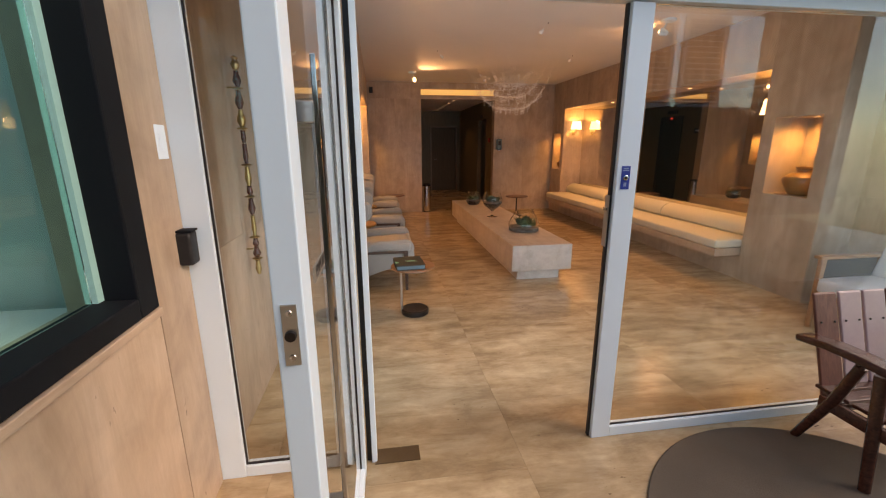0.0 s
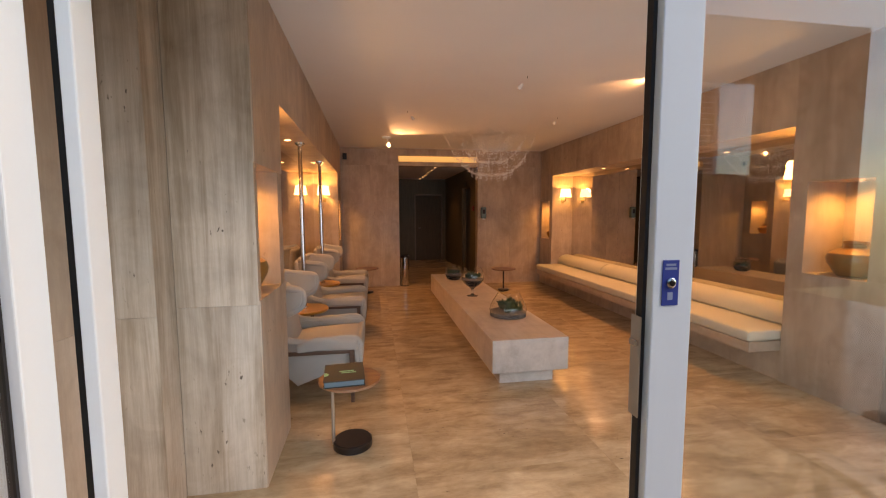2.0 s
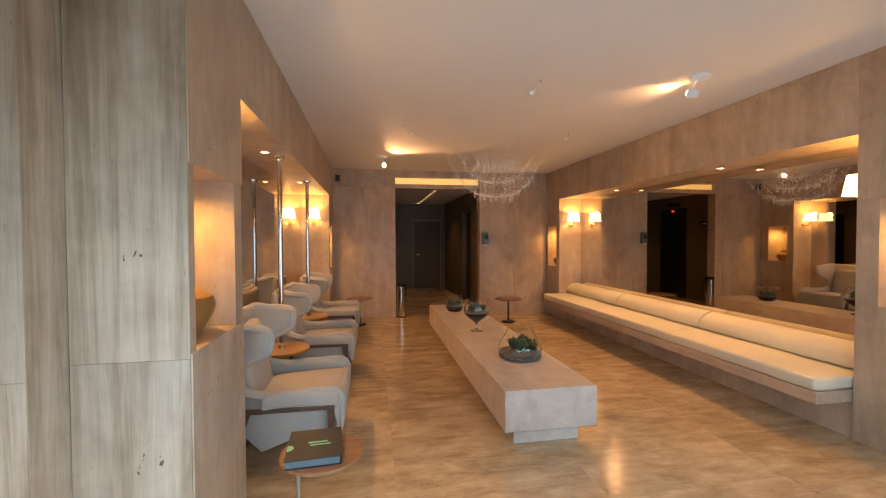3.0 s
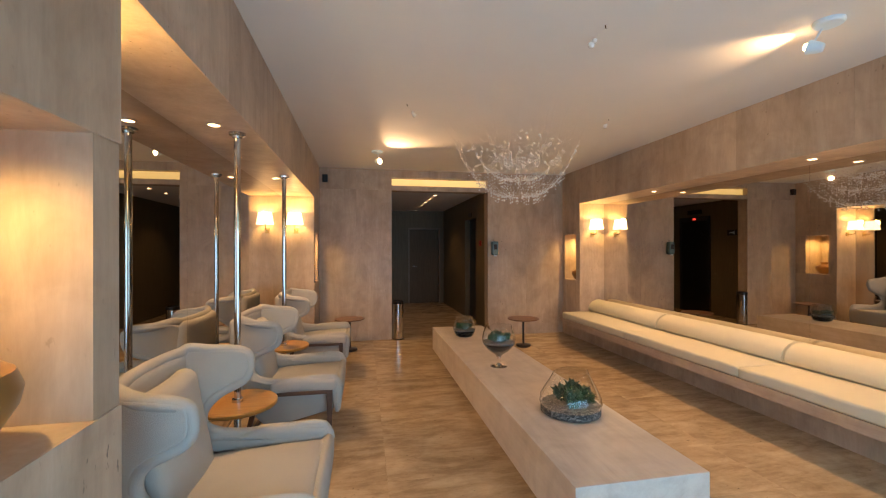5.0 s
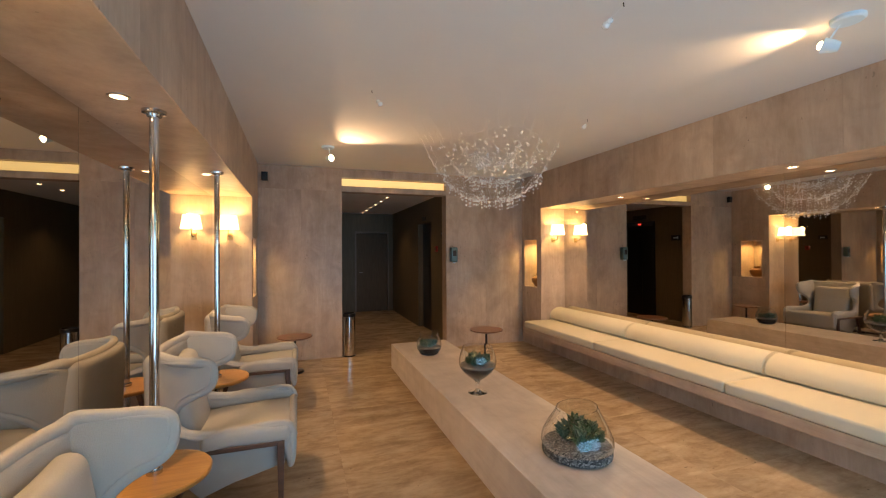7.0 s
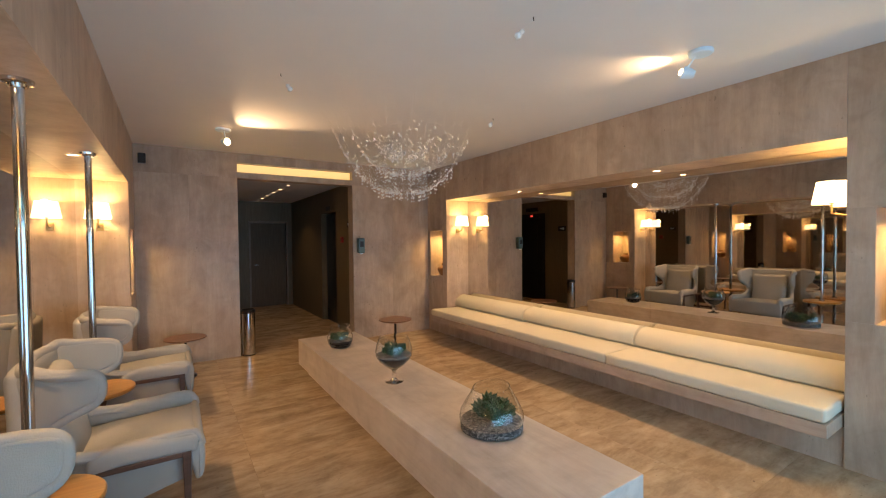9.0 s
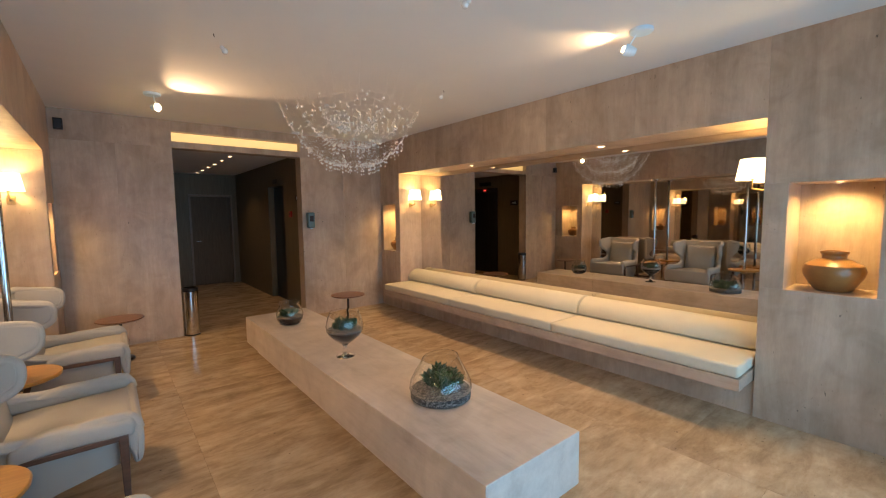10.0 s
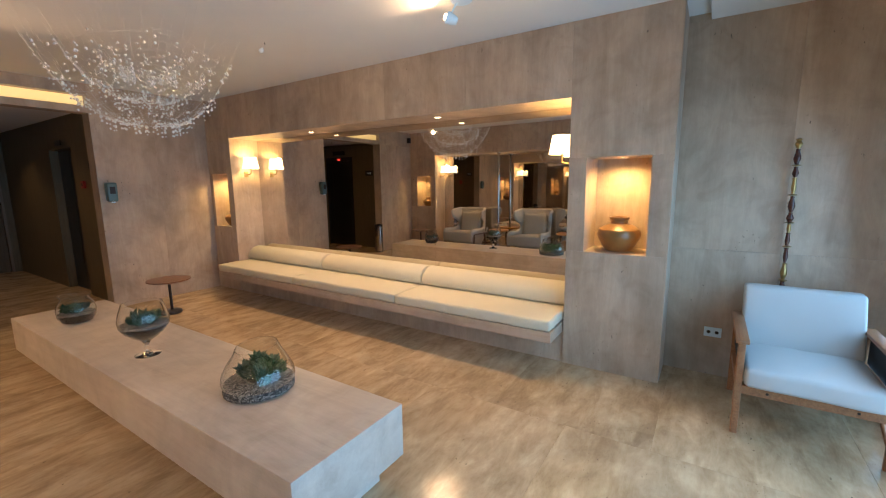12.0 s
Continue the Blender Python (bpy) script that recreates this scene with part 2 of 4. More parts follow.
def tube(points, radius, steps=10, bm=None):
    """A round bar along points; radius is a number or one for each point."""
    bm = bm or bmesh.new()
    pts = [Vector(p) for p in points]
    radii = radius if isinstance(radius, (list, tuple)) else [radius] * len(pts)
    rings = []
    side = None
    for i, p in enumerate(pts):
        d = (pts[min(i + 1, len(pts) - 1)] - pts[max(i - 1, 0)]).normalized()
        if side is None:
            side = d.orthogonal().normalized()
        side = (side - d * side.dot(d)).normalized()
        up = d.cross(side)
        rings.append([bm.verts.new(p + radii[i] * (side * math.cos(k * math.tau / steps) + up * math.sin(k * math.tau / steps))) for k in range(steps)])
    for a, b in zip(rings, rings[1:]):
        for k in range(steps):
            bm.faces.new((a[k], a[(k + 1) % steps], b[(k + 1) % steps], b[k]))
    bm.faces.new(rings[0][::-1])
    bm.faces.new(rings[-1])
    bmesh.ops.recalc_face_normals(bm, faces=bm.faces)
    return bm


def structure(name, bm, mat, label, smooth=False):
    return tagged(part(name, bm, mat, None, "", smooth), label, name.split("_")[0], "", "structure")


# ---- the large structure ----
X0, X1, YN, YF, ZC = -0.57, 3.60, 2.39, 8.60, 2.80
ML, MR, SOF = -1.005, 4.04, 2.235
R0, R1, L0, L1 = 3.14, 8.00, 3.045, 7.85

wall_right = structure("wall_right", boxes(
    ((X1, R0, SOF), (MR, R1, ZC)),
    ((MR, R0, 0), (4.2, R1, ZC)), ((X1 + 0.01, R0, 0), (MR, R1, 0.274)),
    ((X1, YN, 0), (4.2, R0, 1.00)), ((X1, YN, 1.76), (4.2, R0, ZC)),
    ((X1, YN, 1.00), (4.2, 2.53, 1.76)), ((X1, 3.00, 1.00), (4.2, R0, 1.76)), ((3.98, 2.53, 1.00), (4.2, 3.00, 1.76)),
    ((X1, R1, 0), (4.2, YF, 0.96)), ((X1, R1, 1.74), (4.2, YF, ZC)),
    ((X1, R1, 0.96), (4.2, 8.13, 1.74)), ((X1, 8.52, 0.96), (4.2, YF, 1.74)), ((3.98, 8.13, 0.96), (4.2, 8.52, 1.74))),
    M_WALL, "travertine wall with a mirrored seating recess and lit niches")
wall_left = structure("wall_left", boxes(
    ((ML, L0, SOF), (X0, L1, ZC)),
    ((-1.20, L0, 0), (ML, L1, ZC)),
    ((-0.976, YN, 0), (X0, L0, 1.05)), ((-0.976, YN, 1.78), (X0, L0, ZC)),
    ((-0.976, YN, 1.05), (X0, 2.44, 1.78)), ((-0.976, 2.93, 1.05), (X0, L0, 1.78)), ((-0.976, 2.44, 1.05), (-0.95, 2.93, 1.78)),
    ((-1.20, L1, 0), (X0, YF, 1.00)), ((-1.20, L1, 1.74), (X0, YF, ZC)),
    ((-1.20, L1, 1.00), (X0, 7.99, 1.74)), ((-1.20, 8.40, 1.00), (X0, YF, 1.74)), ((-1.20, 7.99, 1.00), (-0.95, 8.40, 1.74))),
    M_WALL, "travertine wall with a mirrored recess and lit niches")
SKEW = Matrix.Translation((X0, YN, 0)) @ pose(0, 0, 0, 0, 0, 0.25) @ Matrix.Translation((-X0, -YN, 0))
wall_left.matrix_basis = SKEW
wall_far = structure("wall_far", boxes(
    ((-1.25, YF, 0), (0.557, YF + 0.2, ZC)), ((2.205, YF, 0), (4.2, YF + 0.2, ZC)),
    ((0.557, YF + 0.1, 2.54), (2.205, YF + 0.2, 2.67)), ((0.557, YF, 2.46), (2.205, YF + 0.2, 2.54)), ((0.557, YF, 2.67), (2.205, YF + 0.2, ZC))),
    M_WALL, "travertine end wall with a wide doorway")
structure("wall_alcove_right", boxes(((4.0, 0.90, 0), (4.2, YN, ZC))), M_WALL, "grey-lit travertine wall of the entrance alcove")
structure("wall_alcove_left", boxes(((-1.35, 0.99, 0), (-1.17, YN + 0.4, ZC))), M_WALL, "travertine side wall of the entrance alcove")
structure("wall_return_left", boxes(((-1.17, 2.20, 0), (-0.977, YN + 0.4, ZC))), M_VEIN, "narrow travertine return stepping out beside the alcove")
structure("ceiling", boxes(((-1.4, 2.24, ZC), (4.3, 8.82, ZC + 0.15)), ((-1.4, 0.9, 2.75), (4.3, 2.24, ZC + 0.15))), M_CEIL, "plain off-white plaster ceiling")

# corridor behind the doorway
M_DARKWALL = wood("brown_wall_panel", (0.125, 0.095, 0.048), (0.185, 0.14, 0.075), 0.5, (10, 10, 0.6))
structure("wall_corridor_right", boxes(((2.30, YF + 0.2, 0), (2.6, 9.70, ZC)), ((2.30, 9.70, 2.12), (2.6, 10.60, ZC)), ((2.30, 10.60, 0), (2.6, 13.3, ZC)), ((2.46, 9.70, 0), (2.6, 10.60, 2.12))), M_DARKWALL, "dark brown panelled corridor wall")
structure("wall_corridor_left", boxes(((0.1, YF + 0.2, 0), (0.25, 13.3, ZC))), M_DARKWALL, "dark corridor wall")
structure("wall_corridor_end", boxes(((0.25, 13.1, 0), (1.31, 13.3, ZC)), ((2.2, 13.1, 0), (2.30, 13.3, ZC)), ((1.31, 13.1, 2.08), (2.2, 13.3, ZC)), ((0.1, 13.3, 0), (2.6, 13.4, ZC))), M_DARKWALL, "dark corridor end wall")
structure("ceiling_corridor", boxes(((0.1, YF + 0.2, 2.55), (2.6, 13.4, 2.7))), M_CEIL, "plain dim corridor ceiling")
structure("floor", boxes(((-6, -8, -0.2), (8, 14, -0.004))), M_FLOOR, "polished beige travertine floor")

# glazed entrance
YG = 0.94
def frame_bar(name, lo, hi, parent, label=""):
    return part(name, boxes((lo, hi), bevel=0.003), M_WHITE, parent, label)


glazing_right = thing("window_1", (0, 0, 0), "white-framed fixed glass panel of the entrance", "window")
glazing_right["kind"] = "structure"
frame_bar("frame", (0.655, YG - 0.03, 0), (0.755, YG + 0.03, 2.07), glazing_right)
frame_bar("frame", (0.757, YG - 0.028, 0.0), (3.94, YG + 0.028, 0.055), glazing_right)
frame_bar("frame", (3.942, YG - 0.03, 0), (4.0, YG + 0.03, 2.07), glazing_right)
pane = part("pane", boxes(((0.76, YG - 0.004, 0.057), (3.94, YG + 0.004, 2.072))), M_GLASS, glazing_right)
pane.visible_shadow = False
part("gasket", boxes(((0.7552, YG - 0.012, 0.056), (0.762, YG - 0.005, 2.07)), ((0.7625, YG - 0.012, 0.0552), (3.94, YG - 0.005, 0.063))), M_BLACKGASKET, glazing_right, "black glazing gasket")
glazing_left = thing("window_2", (0, 0, 0), "white-framed narrow fixed glass panel beside the door", "window")
glazing_left["kind"] = "structure"
frame_bar("frame", (-1.172, YG - 0.03, 0), (-1.065, YG + 0.03, 2.07), glazing_left)
frame_bar("frame", (-0.655, YG - 0.03, 0), (-0.575, YG + 0.03, 2.07), glazing_left)
frame_bar("frame", (-1.063, YG - 0.028, 0), (-0.657, YG + 0.028, 0.055), glazing_left)
frame_bar("frame", (-0.485, YG - 0.03, 0), (-0.46, YG + 0.03, 2.07), glazing_left)
pane = part("pane", boxes(((-1.063, YG - 0.004, 0.057), (-0.657, YG + 0.004, 2.072))), M_GLASS, glazing_left)
pane.visible_shadow = False
part("gasket", boxes(((-1.0648, YG - 0.014, 0.056), (-1.057, YG - 0.005, 2.07)), ((-1.0565, YG - 0.014, 0.0552), (-0.657, YG - 0.005, 0.063))), M_BLACKGASKET, glazing_left, "black glazing gasket")
structure("trim", boxes(((-1.172, YG - 0.035, 2.075), (4.0, YG + 0.035, 2.15)), bevel=0.003), M_WHITE, "white head rail above the entrance")
structure("wall_front", boxes(((-1.35, YG - 0.1, 2.152), (4.2, YG + 0.05, 2.95))), M_WALL, "travertine lintel above the entrance glazing")

# mirrors
def mirror(name, x, y0, y1, z0, label):
    m = tagged(thing(name, (0, 0, 0), label, "mirror"), kind="structure")
    w = (y1 - y0) / 3
    for k in range(3):
        part("mirror_pane", boxes(((x - 0.0025, y0 + k * w + 0.001, z0), (x + 0.0025, y0 + (k + 1) * w - 0.001, SOF - 0.002))), M_MIRROR, m)
    return m


mirror("mirror_right", MR - 0.0035, R0, R1, 0.42, "large smoked wall mirror above the bench")
mirror_left = mirror("mirror_left", ML + 0.0035, L0, L1, 0.02, "large smoked wall mirror behind the armchairs")
mirror_left.matrix_basis = SKEW

# table and bench
ct = thing("coffee_table", (1.38, 5.39, 0), "long low travertine block coffee table", "table")
part("top", boxes(((-0.35, -1.95, 0.12), (0.35, 1.95, 0.415)), bevel=0.004), M_TABLE, ct)
part("plinth", boxes(((-0.26, -1.87, 0), (0.24, 1.87, 0.12))), M_TABLE, ct)
tagged(part("bench", boxes(((3.28, R0 + 0.01, 0.275), (MR - 0.01, 7.99, 0.365)), bevel=0.003), M_SLAB), "floating travertine bench along the mirrored wall", "bench")

# ---- things ----
def profile_solid(points, y0, y1, bevel=0.0, segments=3, bm=None, flare=None):
    """A flat outline in x and z, given thickness along y, with rounded rims."""
    bm = bm or bmesh.new()
    a = [bm.verts.new((x, y0, z)) for x, z in points]
    b = [bm.verts.new((x, y1, z)) for x, z in points]
    n = len(points)
    f1, f2 = bm.faces.new(a), bm.faces.new(b[::-1])
    for k in range(n):
        bm.faces.new((a[k], b[k], b[(k + 1) % n], a[(k + 1) % n]))
    bmesh.ops.recalc_face_normals(bm, faces=bm.faces)
    if bevel:
        rim = list({e for f in (f1, f2) for e in f.edges})
        bmesh.ops.bevel(bm, geom=rim, offset=bevel, segments=segments, affect="EDGES", profile=0.5)
    if flare:
        for v in bm.verts:
            v.co.y += flare(v.co)
    return bm


def smooth_curve(points, steps=5, closed=True):
    """Rounds a list of 2D corners into a soft closed line."""
    out, n = [], len(points)
    for i in range(n):
        p0, p1, p2, p3 = (Vector(points[(i + k - 1) % n]) for k in range(4))
        for s in range(steps):
            t = s / steps
            q = 0.5 * (2 * p1 + (p2 - p0) * t + (2 * p0 - 5 * p1 + 4 * p2 - p3) * t * t + (3 * p1 - p0 - 3 * p2 + p3) * t ** 3)
            out.append((q.x, q.y))
    return out


def cushion(lo, hi, bevel, puff=0.015, seed=0, cuts=8):
    """A stuffed block: rounded rims, faces that swell, faint unevenness."""
    bm = bmesh.new()
    box(bm, lo, hi)
    bmesh.ops.bevel(bm, geom=list(bm.edges), offset=bevel, segments=4, affect="EDGES", profile=0.5)
    bmesh.ops.subdivide_edges(bm, edges=[e for e in bm.edges if e.calc_length() > 0.12], cuts=cuts, use_grid_fill=True)
    c, h = (Vector(lo) + Vector(hi)) / 2, (Vector(hi) - Vector(lo)) / 2
    for v in bm.verts:
        u = Vector(((v.co.x - c.x) / h.x, (v.co.y - c.y) / h.y, (v.co.z - c.z) / h.z))
        k = noise.noise(v.co * 6 + Vector((seed * 3.1, 0, seed))) * 0.006
        if abs(u.z) > 0.7:
            v.co.z += math.copysign(puff * (1 - u.x ** 2) * (1 - u.y ** 2), u.z) + k
        v.co.x += k * 0.6
    bmesh.ops.recalc_face_normals(bm, faces=bm.faces)
    return bm


def armchair(at, turn=0):
    c = thing("armchair", at, "pale grey upholstered wing armchair with a dark wooden frame", "armchair", "armchairs along the mirror", turn)
    upper = [(0.40, 0.455), (0.415, 0.505), (0.37, 0.53), (0.20, 0.525), (0.02, 0.512), (-0.14, 0.515), (-0.26, 0.545), (-0.31, 0.61), (-0.285, 0.69),
             (-0.21, 0.745), (-0.13, 0.775), (-0.07, 0.81), (-0.055, 0.87), (-0.07, 0.932), (-0.18, 0.952), (-0.29, 0.958), (-0.38, 0.962)]
    lower = [(-0.44, 0.90), (-0.43, 0.70), (-0.40, 0.52), (-0.33, 0.44), (0.0, 0.425)]
    side = smooth_curve(upper + lower, 3)

    def flare(sign):
        return lambda p: sign * (0.05 * max(0, p.z - 0.62) / 0.35 - 1.35 * max(0, -p.x - 0.15) ** 2)
    rim = []
    for s in (-1, 1):
        part("wing_side", profile_solid(side, s * 0.35 - 0.034, s * 0.35 + 0.034, 0.016, 3, None, flare(s)), M_FABRIC, c, "", True)
        line = smooth_curve(upper, 4)[:4 * (len(upper) - 1) + 1]
        bow = flare(s)
        run = [Vector((x, s * 0.35 + bow(Vector((x, 0, z))), z - 0.012)) for x, z in line]
        rim.append(run)
    over = [Vector((-0.405 - 0.045 * math.cos(k * math.pi / 16), 0.335 * k / 8, 0.958)) for k in range(-8, 9)]
    full = rim[0] + over[1:-1] + rim[1][::-1]
    for _ in range(3):
        full = [full[0]] + [(p + q * 2 + w) / 4 for p, q, w in zip(full, full[1:], full[2:])] + [full[-1]]
    part("rim_roll", tube(full, 0.030, 12), M_FABRIC, c, "", True)
    for s in (-1, 1):
        arm = cushion((-0.14, s * 0.352 - 0.047, 0.435), (0.425, s * 0.352 + 0.047, 0.538), 0.032, 0.006, 5, 6)
        for v in arm.verts:
            v.co.z -= 0.006 + 0.05 * max(0, v.co.x - 0.10) + 0.30 * max(0, 0.0 - v.co.x)
        part("armrest", arm, M_FABRIC, c, "", True)
    back = cushion((-0.45, -0.325, 0.30), (-0.34, 0.325, 0.965), 0.045, 0.0, 1, 6)
    for v in back.verts:
        v.co.x -= 0.04 * (v.co.z - 0.6) + 0.05 * (1 - (v.co.y / 0.4) ** 2) * (v.co.z > 0.5)
    part("backrest", back, M_FABRIC, c, "", True)
    pad = cushion((-0.33, -0.25, 0.40), (-0.21, 0.25, 0.90), 0.05, 0.0, 2, 6)
    for v in pad.verts:
        v.co.x -= 0.22 * (v.co.z - 0.45)
        v.co.x += 0.03 * (1 - (v.co.y / 0.28) ** 2)
    part("back_cushion", pad, M_FABRIC, c, "", True)
    seat = cushion((-0.30, -0.30, 0.34), (0.43, 0.30, 0.455), 0.05, 0.02, 3, 8)
    for v in seat.verts:
        v.co.z += 0.05 * (v.co.x - 0.0)
    part("seat_cushion", seat, M_FABRIC, c, "", True)
    drape = smooth_curve([(0.36, 0.43), (0.43, 0.475), (0.462, 0.44), (0.46, 0.33), (0.445, 0.265), (0.41, 0.255), (0.395, 0.30), (0.37, 0.38)], 3)
    part("front_roll", profile_solid(drape, -0.385, 0.385, 0.025, 3), M_FABRIC, c, "", True)
    body = [(0.40, 0.425), (0.385, 0.27), (0.05, 0.20), (-0.14, 0.14), (-0.36, 0.34), (-0.41, 0.425)]
    part("lower_shell", profile_solid(body, -0.35, 0.35, 0.015, 2), M_FABRIC, c, "", True)
    for s in (-1, 1):
        y = s * 0.385
        part("side_rail", boxes(((-0.38, y - 0.014, 0.405), (0.385, y + 0.014, 0.434)), bevel=0.005), M_WALNUT, c, "dark wooden rail")
        leg = profile_solid([(0.335, 0.434), (0.385, 0.434), (0.375, 0.0), (0.345, 0.0)], y - 0.017, y + 0.017, 0.004, 2)
        part("leg", leg, M_WALNUT, c)
        leg = profile_solid([(-0.25, 0.42), (-0.20, 0.42), (-0.34, 0.0), (-0.37, 0.0)], y - 0.017, y + 0.017, 0.004, 2)
        part("leg", leg, M_WALNUT, c)
    part("stretcher", boxes(((-0.33, -0.37, 0.075), (-0.30, 0.37, 0.105)), bevel=0.004), M_WALNUT, c)
    c.scale = (0.86, 1, 1)
    return c


chair = armchair((-0.46, 3.76, 0))
copy_thing(chair, pose(-0.46, 5.33, 0))
copy_thing(chair, pose(-0.46, 6.92, 0))

M_BRASS = plain("aged_brass", (0.42, 0.29, 0.12), 0.32, 1.0, 60, 0.15, 0.05)


def pole_table(x, y):
    t = thing("pole_table", (x, y, 0), "round honey wood side table on a floor-to-soffit chrome pole", "side table", "tables between the armchairs")
    part("pole", tube([(0, 0, 0.02), (0, 0, SOF - 0.002)], 0.021, 20), M_CHROME, t, "polished chrome pole", True)
    part("flange", lathe([(0, -0.03), (0.03, -0.03), (0.034, -0.02), (0.05, -0.015), (0.052, 0), (0, 0)], 28, None, (0, 0, SOF - 0.001)), M_CHROME, t, "", True)
    part("tabletop", lathe([(0, 0.475), (0.228, 0.475), (0.240, 0.483), (0.242, 0.500), (0.236, 0.507), (0, 0.507)], 48), M_OAK, t, "honey wood veneer top", True)
    part("collar", lathe([(0.021, 0.0), (0.034, 0.0), (0.034, 0.02), (0.021, 0.022)], 24, None, (0, 0, 0.507)), M_CHROME, t, "", True)
    part("under_collar", lathe([(0.021, -0.05), (0.05, -0.03), (0.11, 0.0), (0.021, 0.0)], 24, None, (0, 0, 0.474)), M_BRASS, t, "brass bracket", True)
    part("base", lathe([(0, 0), (0.15, 0), (0.155, 0.006), (0.15, 0.016), (0.03, 0.024), (0, 0.024)], 36), M_BRASS, t, "flat brass foot", True)
    return t


pole_table(-0.697, 4.60)
pole_table(-0.697, 6.20)


def pedestal_table(x, y, top, r, label):
    t = thing("side_table", (x, y, 0), label, "side table", "small round side tables")
    part("tabletop", lathe([(0, top - 0.022), (r - 0.02, top - 0.022), (r, top - 0.008), (r - 0.004, top), (0, top)], 48), M_TEAK2, t, "", True)
    part("stem", tube([(0, 0, 0.02), (0, 0, top - 0.02)], 0.016, 16), M_DARKMETAL, t, "", True)
    part("base", lathe([(0, 0), (0.10, 0), (0.112, 0.012), (0.105, 0.035), (0.03, 0.045), (0, 0.045)], 32), M_DARKMETAL, t, "dark metal foot", True)
    return t


M_TEAK2 = wood("red_brown_veneer", (0.16, 0.065, 0.035), (0.26, 0.12, 0.06), 0.3)
M_DARKMETAL = plain("dark_bronze", (0.035, 0.026, 0.022), 0.35, 0.6, 80, 0.1, 0.03)
pedestal_table(2.50, 7.72, 0.43, 0.24, "red-brown round side table on a thin dark pedestal")
pedestal_table(-0.10, 7.96, 0.47, 0.22, "red-brown round side table beside the last armchair")

ctable = thing("c_side_table", (-0.13, 2.74, 0), "round wooden side table with an off-centre brass stem", "side table")
part("tabletop", lathe([(0, 0.435), (0.185, 0.435), (0.197, 0.443), (0.195, 0.455), (0, 0.455)], 44), M_TEAK, ctable, "", True)
part("stem", tube([(-0.11, -0.02, 0.03), (-0.11, -0.02, 0.436)], 0.011, 14), M_STEEL, ctable, "thin polished stem", True)
part("base", lathe([(0, 0), (0.115, 0), (0.125, 0.008), (0.125, 0.046), (0.115, 0.054), (0, 0.054)], 40, None, (0.01, -0.01, 0)), M_DARKMETAL, ctable, "thick dark bronze foot", True)

M_PRINT = plain("pale_blue_print", (0.25, 0.35, 0.55), 0.5)
M_COVER = plain("dark_green_cover", (0.02, 0.026, 0.022), 0.55, 0, 200, 0.1, 0.05)
M_PAGES = plain("page_edges", (0.09, 0.15, 0.17), 0.7, 0, 300, 0.15, 0.1)
M_MINT = plain("mint_print", (0.16, 0.55, 0.36), 0.4, 0, 100, 0.05, 0)
book = thing("book", (-0.165, 2.745, 0.456), "dark green hardcover book lying on the side table", "book", "", 4)
part("cover", boxes(((-0.125, -0.15, 0), (0.125, 0.15, 0.004)), ((-0.125, -0.15, 0.036), (0.125, 0.15, 0.040)), ((-0.125, 0.146, 0.004), (0.125, 0.15, 0.036))), M_COVER, book)
part("page_block", boxes(((-0.119, -0.145, 0.0045), (0.119, 0.1455, 0.0355))), M_PAGES, book, "dark teal page edges")
for lo, hi in (((-0.03, 0.00, 0.0402), (0.06, 0.016, 0.0406)), ((-0.02, -0.024, 0.0402), (0.075, -0.012, 0.0406))):
    part("print", boxes((lo, hi)), M_MINT, book, "mint title bar")
half = bmesh.new()
bmesh.ops.create_circle(half, cap_ends=True, segments=20, radius=0.03, matrix=pose(-0.124, -0.03, 0.0406))
bmesh.ops.delete(half, geom=[v for v in half.verts if v.co.x < -0.1245], context="VERTS")
if not half.faces:
    bmesh.ops.contextual_create(half, geom=half.verts)
part("emblem", half, M_MINT, book)

# bench cushions
for k in range(3):
    y0 = R0 + 0.015 + k * 1.613
    y1 = y0 + 1.605
    s = part("seat_cushion", cushion((3.275, y0 + 0.001, 0.367), (4.015, y1 + 0.006, 0.462), 0.022, 0.004, k, 10), M_LINEN, None, "", True)
    tagged(s, "cream linen seat cushion on the travertine bench", "cushion", "bench seat cushions")
    roll = smooth_curve([(3.74, 0.50), (3.79, 0.464), (3.98, 0.463), (4.02, 0.51), (4.015, 0.60), (3.95, 0.648), (3.85, 0.640), (3.765, 0.585)], 4)
    bm = profile_solid(roll, y0 + 0.002, y1 - 0.002, 0.016, 3)
    s = thing("bolster", (3.88, (y0 + y1) / 2, 0.463), "x", "cushion")
    shift = Matrix.Translation((-3.88, -(y0 + y1) / 2, -0.463))
    part("cover", bm, M_LINEN, s, "", True).matrix_basis = shift
    for y in (y0 + 0.012, y1 - 0.012):
        run = [(x, y, z) for x, z in roll]
        part("piping", tube(run + run[:2], 0.0035, 6), M_LINEN, s, "", True).matrix_basis = shift
    tagged(s, "long cream bolster resting against the mirror", "cushion", "bench bolsters")

